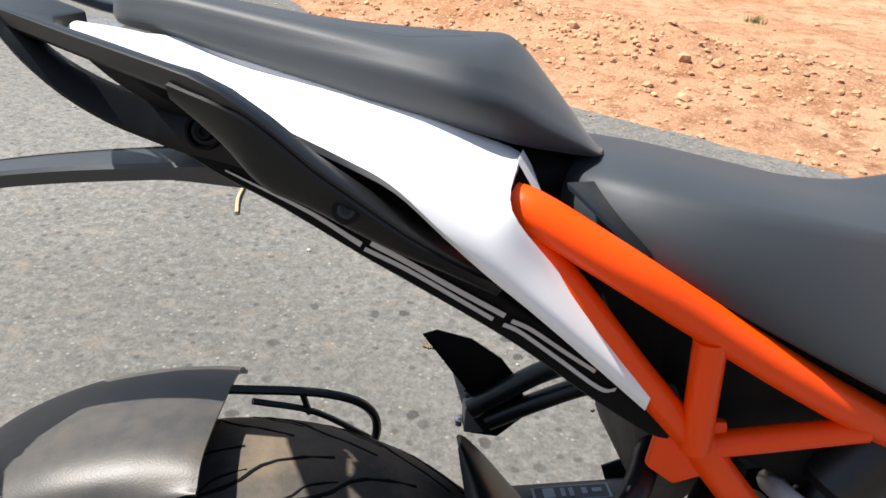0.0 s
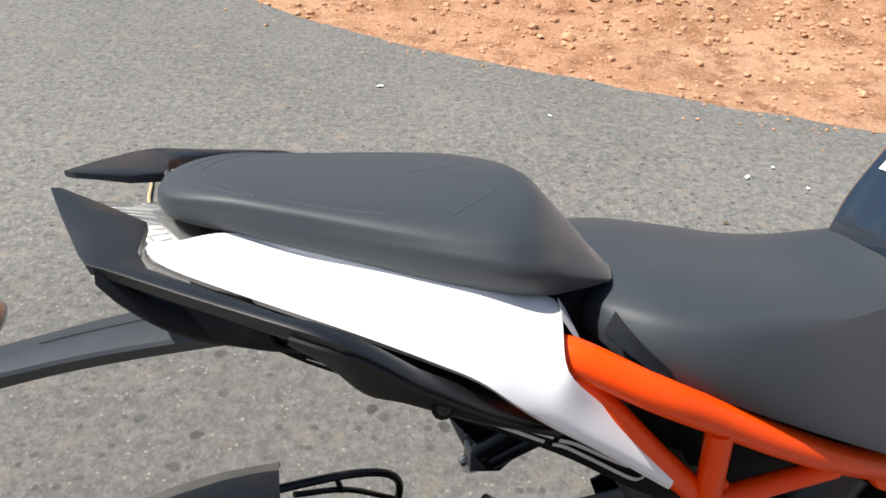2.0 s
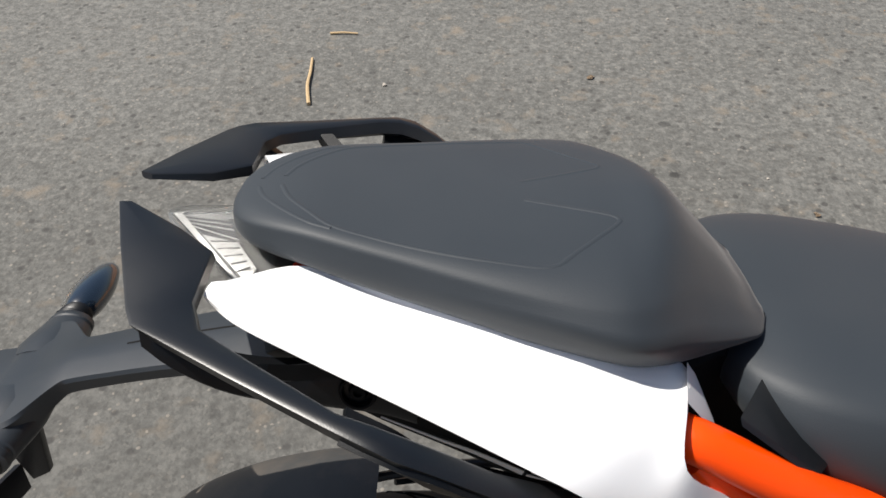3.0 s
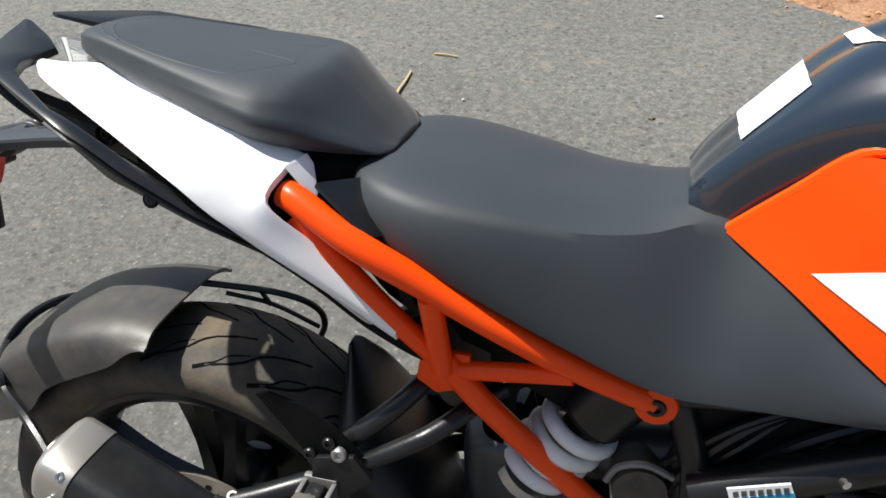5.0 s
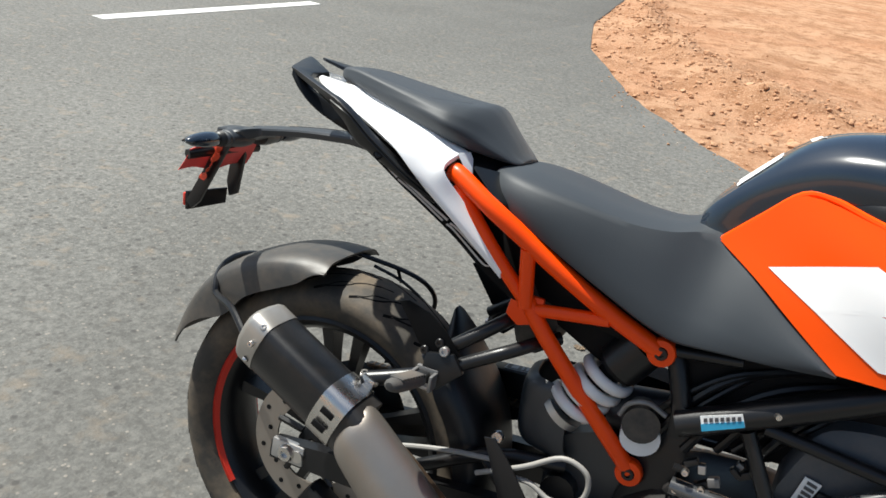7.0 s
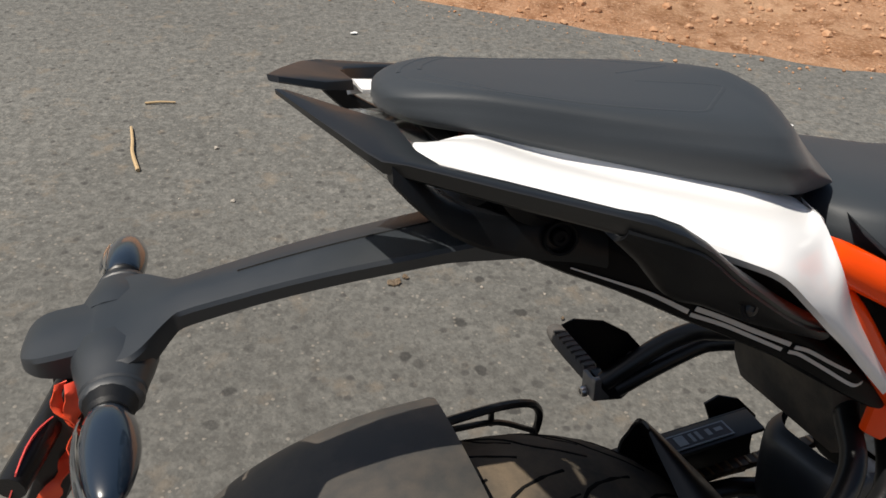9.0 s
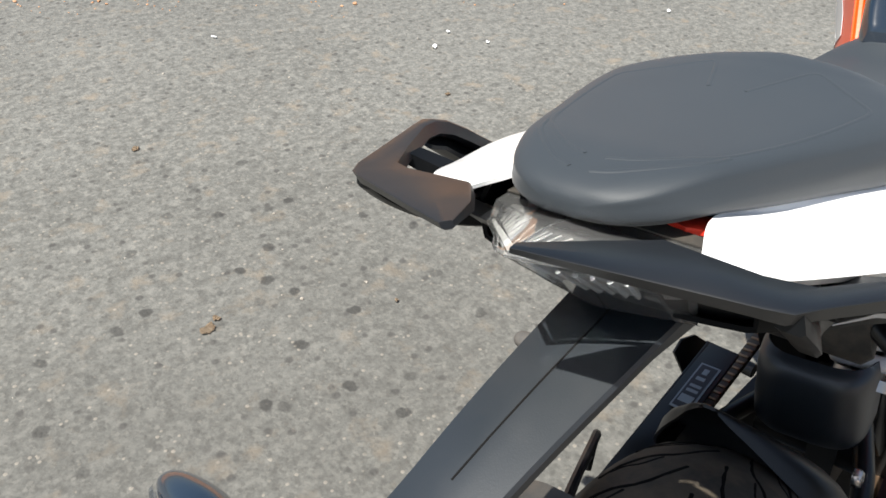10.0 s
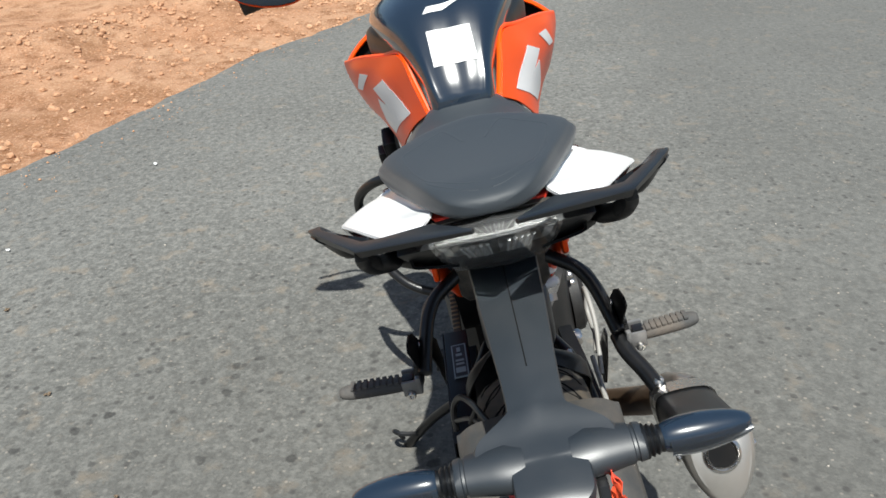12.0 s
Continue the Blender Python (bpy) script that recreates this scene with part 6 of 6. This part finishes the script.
    ecu = part("electrics_cover", loft([[(x, -0.05, zb), (x, -0.078, zb), (x, -0.088, zt - 0.02), (x, -0.07, zt), (x, -0.04, zt)] for x, zb, zt in ((0.680, 0.515, 0.560), (0.703, 0.500, 0.620), (0.74, 0.50, 0.642), (0.81, 0.51, 0.645), (0.90, 0.53, 0.60))], 4, 2), COVER_GREY, bike, "dark grey plastic cover behind the frame tubes")
    lab = part("barcode_label", slab([(0.707, -0.0900, 0.567), (0.728, -0.0905, 0.563), (0.716, -0.0860, 0.522), (0.699, -0.0860, 0.526)], (0, -0.002, 0)), STICKER, ecu, "white barcode label")
    for k in range(5):
        z = 0.529 + 0.0075 * k
        part("print_bar", slab([(0.7045 + 0.0016 * k, -0.0892 - 0.0006 * k, z), (0.7165 + 0.0016 * k, -0.0894 - 0.0006 * k, z - 0.003), (0.7170 + 0.0016 * k, -0.0896 - 0.0006 * k, z + 0.001), (0.7050 + 0.0016 * k, -0.0894 - 0.0006 * k, z + 0.004)], (0, -0.0018, 0)), INK, lab)
    # added black mass that darkens the gaps between cables and frame tubes
    part("dark_filler", loft([[(x, -0.052, zb), (x, -0.062, 0.5 * (zb + zt)), (x, -0.052, zt), (x, 0.052, zt), (x, 0.062, 0.5 * (zb + zt)), (x, 0.052, zb)] for x, zb, zt in ((0.535, 0.585, 0.690), (0.58, 0.560, 0.715), (0.68, 0.555, 0.745), (0.80, 0.60, 0.78), (0.90, 0.65, 0.80))], 3, 2), DARK, bike, "matt black filler mass added behind the frame tubes")
    # hoses and cables
    bits = random.Random(21)
    for k in range(64):
        x, z = bits.uniform(0.555, 0.80), bits.uniform(0.40, 0.55)
        y = -0.082 - 0.016 * bits.random()
        if k % 3:
            part("fitting", box((x, y, z), (bits.uniform(0.008, 0.022), 0.012, bits.uniform(0.006, 0.018)), (0, bits.uniform(-40, 40), 0), 0.0015), (ENGINE, CLEVIS if k % 4 else ALLOY, STEEL_BLACK)[k % 3 if k % 5 else 0], e)
        else:
            part("bolt", bolt((x, y - 0.006, z), (0, -1, 0.1), bits.uniform(0.004, 0.007), 0.005), STEEL, e)
    for k in range(9):
        x0, z0 = 0.53 + 0.02 * k, 0.655 + 0.006 * (k % 3)
        part("cable", tube([(x0 - 0.03, -0.055 - 0.004 * (k % 4), z0 - 0.10 - 0.02 * (k % 2)), (x0 + 0.01, -0.070, z0 - 0.045), (x0 + 0.06, -0.072 + 0.006 * (k % 3), z0 + 0.002), (x0 + 0.13, -0.06, z0 + 0.03)], 0.0045 + 0.002 * (k % 2), sub=4, sides=8), STEEL_BLACK, e)
    part("brake_hose", tube([(0.30, -0.118, 0.415), (0.368, -0.13, 0.459), (0.415, -0.13, 0.491), (0.449, -0.13, 0.485), (0.459, -0.13, 0.462), (0.449, -0.13, 0.436), (0.413, -0.13, 0.425), (0.381, -0.128, 0.437), (0.34, -0.12, 0.43)], 0.0040, sub=5, sides=10), HOSE, bike, "pale grey brake hose bent in a loop")
    part("brake_line", tube([(0.05, -0.112, 0.36), (0.171, -0.11, 0.405), (0.25, -0.11, 0.428), (0.316, -0.11, 0.440)], 0.004, sub=4, sides=8), HOSE, bike)
    heel = part("heel_guard", slab([(0.305, -0.135, 0.484), (0.321, -0.135, 0.487), (0.352, -0.135, 0.455), (0.389, -0.135, 0.408), (0.402, -0.13, 0.345), (0.388, -0.13, 0.325), (0.362, -0.13, 0.345), (0.340, -0.135, 0.41)], (0, -0.003, 0), 0.0008), STEEL_BLACK, bike, "black heel guard by the rider footrest")
    for q in ((0.363, -0.138, 0.40), (0.383, -0.135, 0.395), (0.386, -0.133, 0.36)):
        part("bolt", bolt(q, (0, -1, 0.1), 0.005, 0.003), STEEL_BLACK, heel)
    left = part("heel_guard", slab([(0.334, 0.145, 0.504), (0.352, 0.145, 0.512), (0.376, 0.140, 0.506), (0.402, 0.136, 0.480), (0.400, 0.132, 0.40), (0.362, 0.132, 0.40), (0.350, 0.138, 0.460)], (0, -0.003, 0), 0.0008), STEEL_BLACK, bike, "black heel guard by the rider footrest")
    part("bolt", bolt((0.372, 0.140, 0.440), (0, 1, 0.1), 0.005, 0.003), STEEL_BLACK, left)
    rf = part("rider_footrest", tube([(0.53, 0.12, 0.355), (0.535, 0.196, 0.360)], 0.0105, sides=12), STEEL_BLACK, bike, "black rider footrest with a bright end")
    part("end", bolt((0.535, 0.196, 0.360), (0, 1, 0.1), 0.009, 0.008), STEEL, rf)
    part("linkage_bolt", bolt((0.309, -0.072, 0.458), (0, -1, 0.1), 0.010, 0.008), STEEL, bike)
    part("rear_caliper", box((0.06, -0.095, 0.235), (0.09, 0.04, 0.05), (0, 30, 0), 0.010), STEEL_BLACK, bike, "black rear brake caliper")


engine()


def side_stand():
    leg = part("side_stand", tube([(0.50, 0.10, 0.28), (0.57, 0.20, 0.18), (0.635, 0.285, 0.066)], 0.010, sub=3, sides=10), STEEL_BLACK, bike, "black side stand leg, folded out")
    part("stand_foot", box((0.640, 0.290, 0.062), (0.07, 0.035, 0.008), (10, 0, 0), 0.002), STEEL_BLACK, leg)
    part("stand_loop", tube([(0.60, 0.245, 0.12), (0.60, 0.285, 0.13), (0.615, 0.30, 0.128), (0.632, 0.298, 0.11), (0.636, 0.29, 0.085)], 0.005, sub=4, sides=8), STEEL_BLACK, leg)


side_stand()


def left_side():
    part("crash_guard", tube([(0.78, 0.10, 0.62), (0.80, 0.20, 0.625), (0.86, 0.262, 0.575), (0.89, 0.276, 0.51), (0.83, 0.258, 0.45), (0.75, 0.20, 0.40), (0.72, 0.11, 0.36)], 0.0105, sub=5, sides=12), STEEL_BLACK, bike, "bent black crash guard tube on the left side")
    b = part("radiator_bracket", box((0.915, 0.170, 0.615), (0.055, 0.030, 0.160), (0, -25, 0), 0.008), STEEL_BLACK, bike, "black bracket block under the left shroud")
    part("lug", box((0.895, 0.190, 0.64), (0.03, 0.02, 0.04), (0, -25, 0), 0.004), STEEL_BLACK, b)


left_side()


def front_end():
    fa = (1.357, 0.0, 0.320)
    wheel(fa, 0.286, 0.110, 0.212, "front_wheel", "front tyre on a black alloy wheel", disc_side=1, disc_r=0.15)
    for s in (1, -1):
        leg = part("fork_leg", tube([(1.345, s * 0.104, 0.32), (1.115, s * 0.104, 0.76)], 0.026, sides=16), STEEL_BLACK, bike, "upside-down fork leg")
        part("fork_tube", tube([(1.115, s * 0.104, 0.76), (1.04, s * 0.104, 0.905)], 0.023, sides=16), ALLOY, leg)
        part("fork_cap", bolt((1.04, s * 0.104, 0.905), (-0.45, 0, 0.9), 0.021, 0.016), STEEL, leg, "bright fork top cap")
    part("front_mudguard", sheet([[(fa[0] + (0.306 - q) * math.cos(radians(d)), y, fa[2] + (0.306 - q) * math.sin(radians(d))) for y, q in ((-0.07, 0.05), (-0.05, 0.012), (0, 0), (0.05, 0.012), (0.07, 0.05))] for d in (40, 65, 90, 115, 140)], 0.003, 4, 3), NAVY, bike, "dark front mudguard")
    bar = part("handlebar", tube([(0.93, -0.38, 1.00), (0.95, -0.25, 1.015), (1.02, -0.10, 0.99), (1.02, 0.10, 0.99), (0.95, 0.25, 1.015), (0.93, 0.38, 1.00)], 0.011, sub=5, sides=12), STEEL_BLACK, bike, "black tapered handlebar")
    for s in (1, -1):
        part("grip", tube([(0.95, s * 0.26, 1.014), (0.93, s * 0.39, 0.999)], 0.0165, sides=14), RUBBER, bar)
        part("lever", tube([(0.985, s * 0.24, 1.008), (1.005, s * 0.30, 1.002), (0.985, s * 0.40, 0.99)], 0.006, sub=4, sides=8), ALLOY, bar)
        part("mirror_stem", tube([(0.97, s * 0.24, 1.025), (0.95, s * 0.27, 1.04), (0.92, s * 0.32, 1.03)], 0.006, sub=4, sides=8), STEEL_BLACK, bar)
        mirror = part("mirror", loft([[(x, s * (0.325 + w * math.cos(a)), 1.024 + h * math.sin(a) + 0.015 * math.cos(a)) for a in (2 * math.pi * k / 14 for k in range(14))] for x, w, h in ((0.890, 0.070, 0.026), (0.895, 0.075, 0.031), (0.92, 0.062, 0.026), (0.935, 0.03, 0.012))], 2, 1), NAVY, bar, "dark blue mirror housing")
        part("trim", tube([(0.896, s * (0.325 + 0.072 * math.cos(a)), 1.024 + 0.031 * math.sin(a) + 0.015 * math.cos(a)) for a in (math.pi * (1.1 + 0.8 * k / 8) for k in range(9))], 0.0028, sub=2, sides=6), ORANGE, mirror, "orange lower edge")
    part("instrument", box((1.05, 0, 1.02), (0.03, 0.14, 0.08), (0, -35, 0), 0.012), DARK, bike, "black instrument cluster")
    part("headlamp", loft([[(x, w * math.cos(a), 0.90 + h * math.sin(a)) for a in (2 * math.pi * k / 16 for k in range(16))] for x, w, h in ((1.05, 0.09, 0.09), (1.10, 0.12, 0.13), (1.17, 0.10, 0.11), (1.20, 0.05, 0.06))], 3, 1), NAVY, bike, "dark headlamp housing")


front_end()
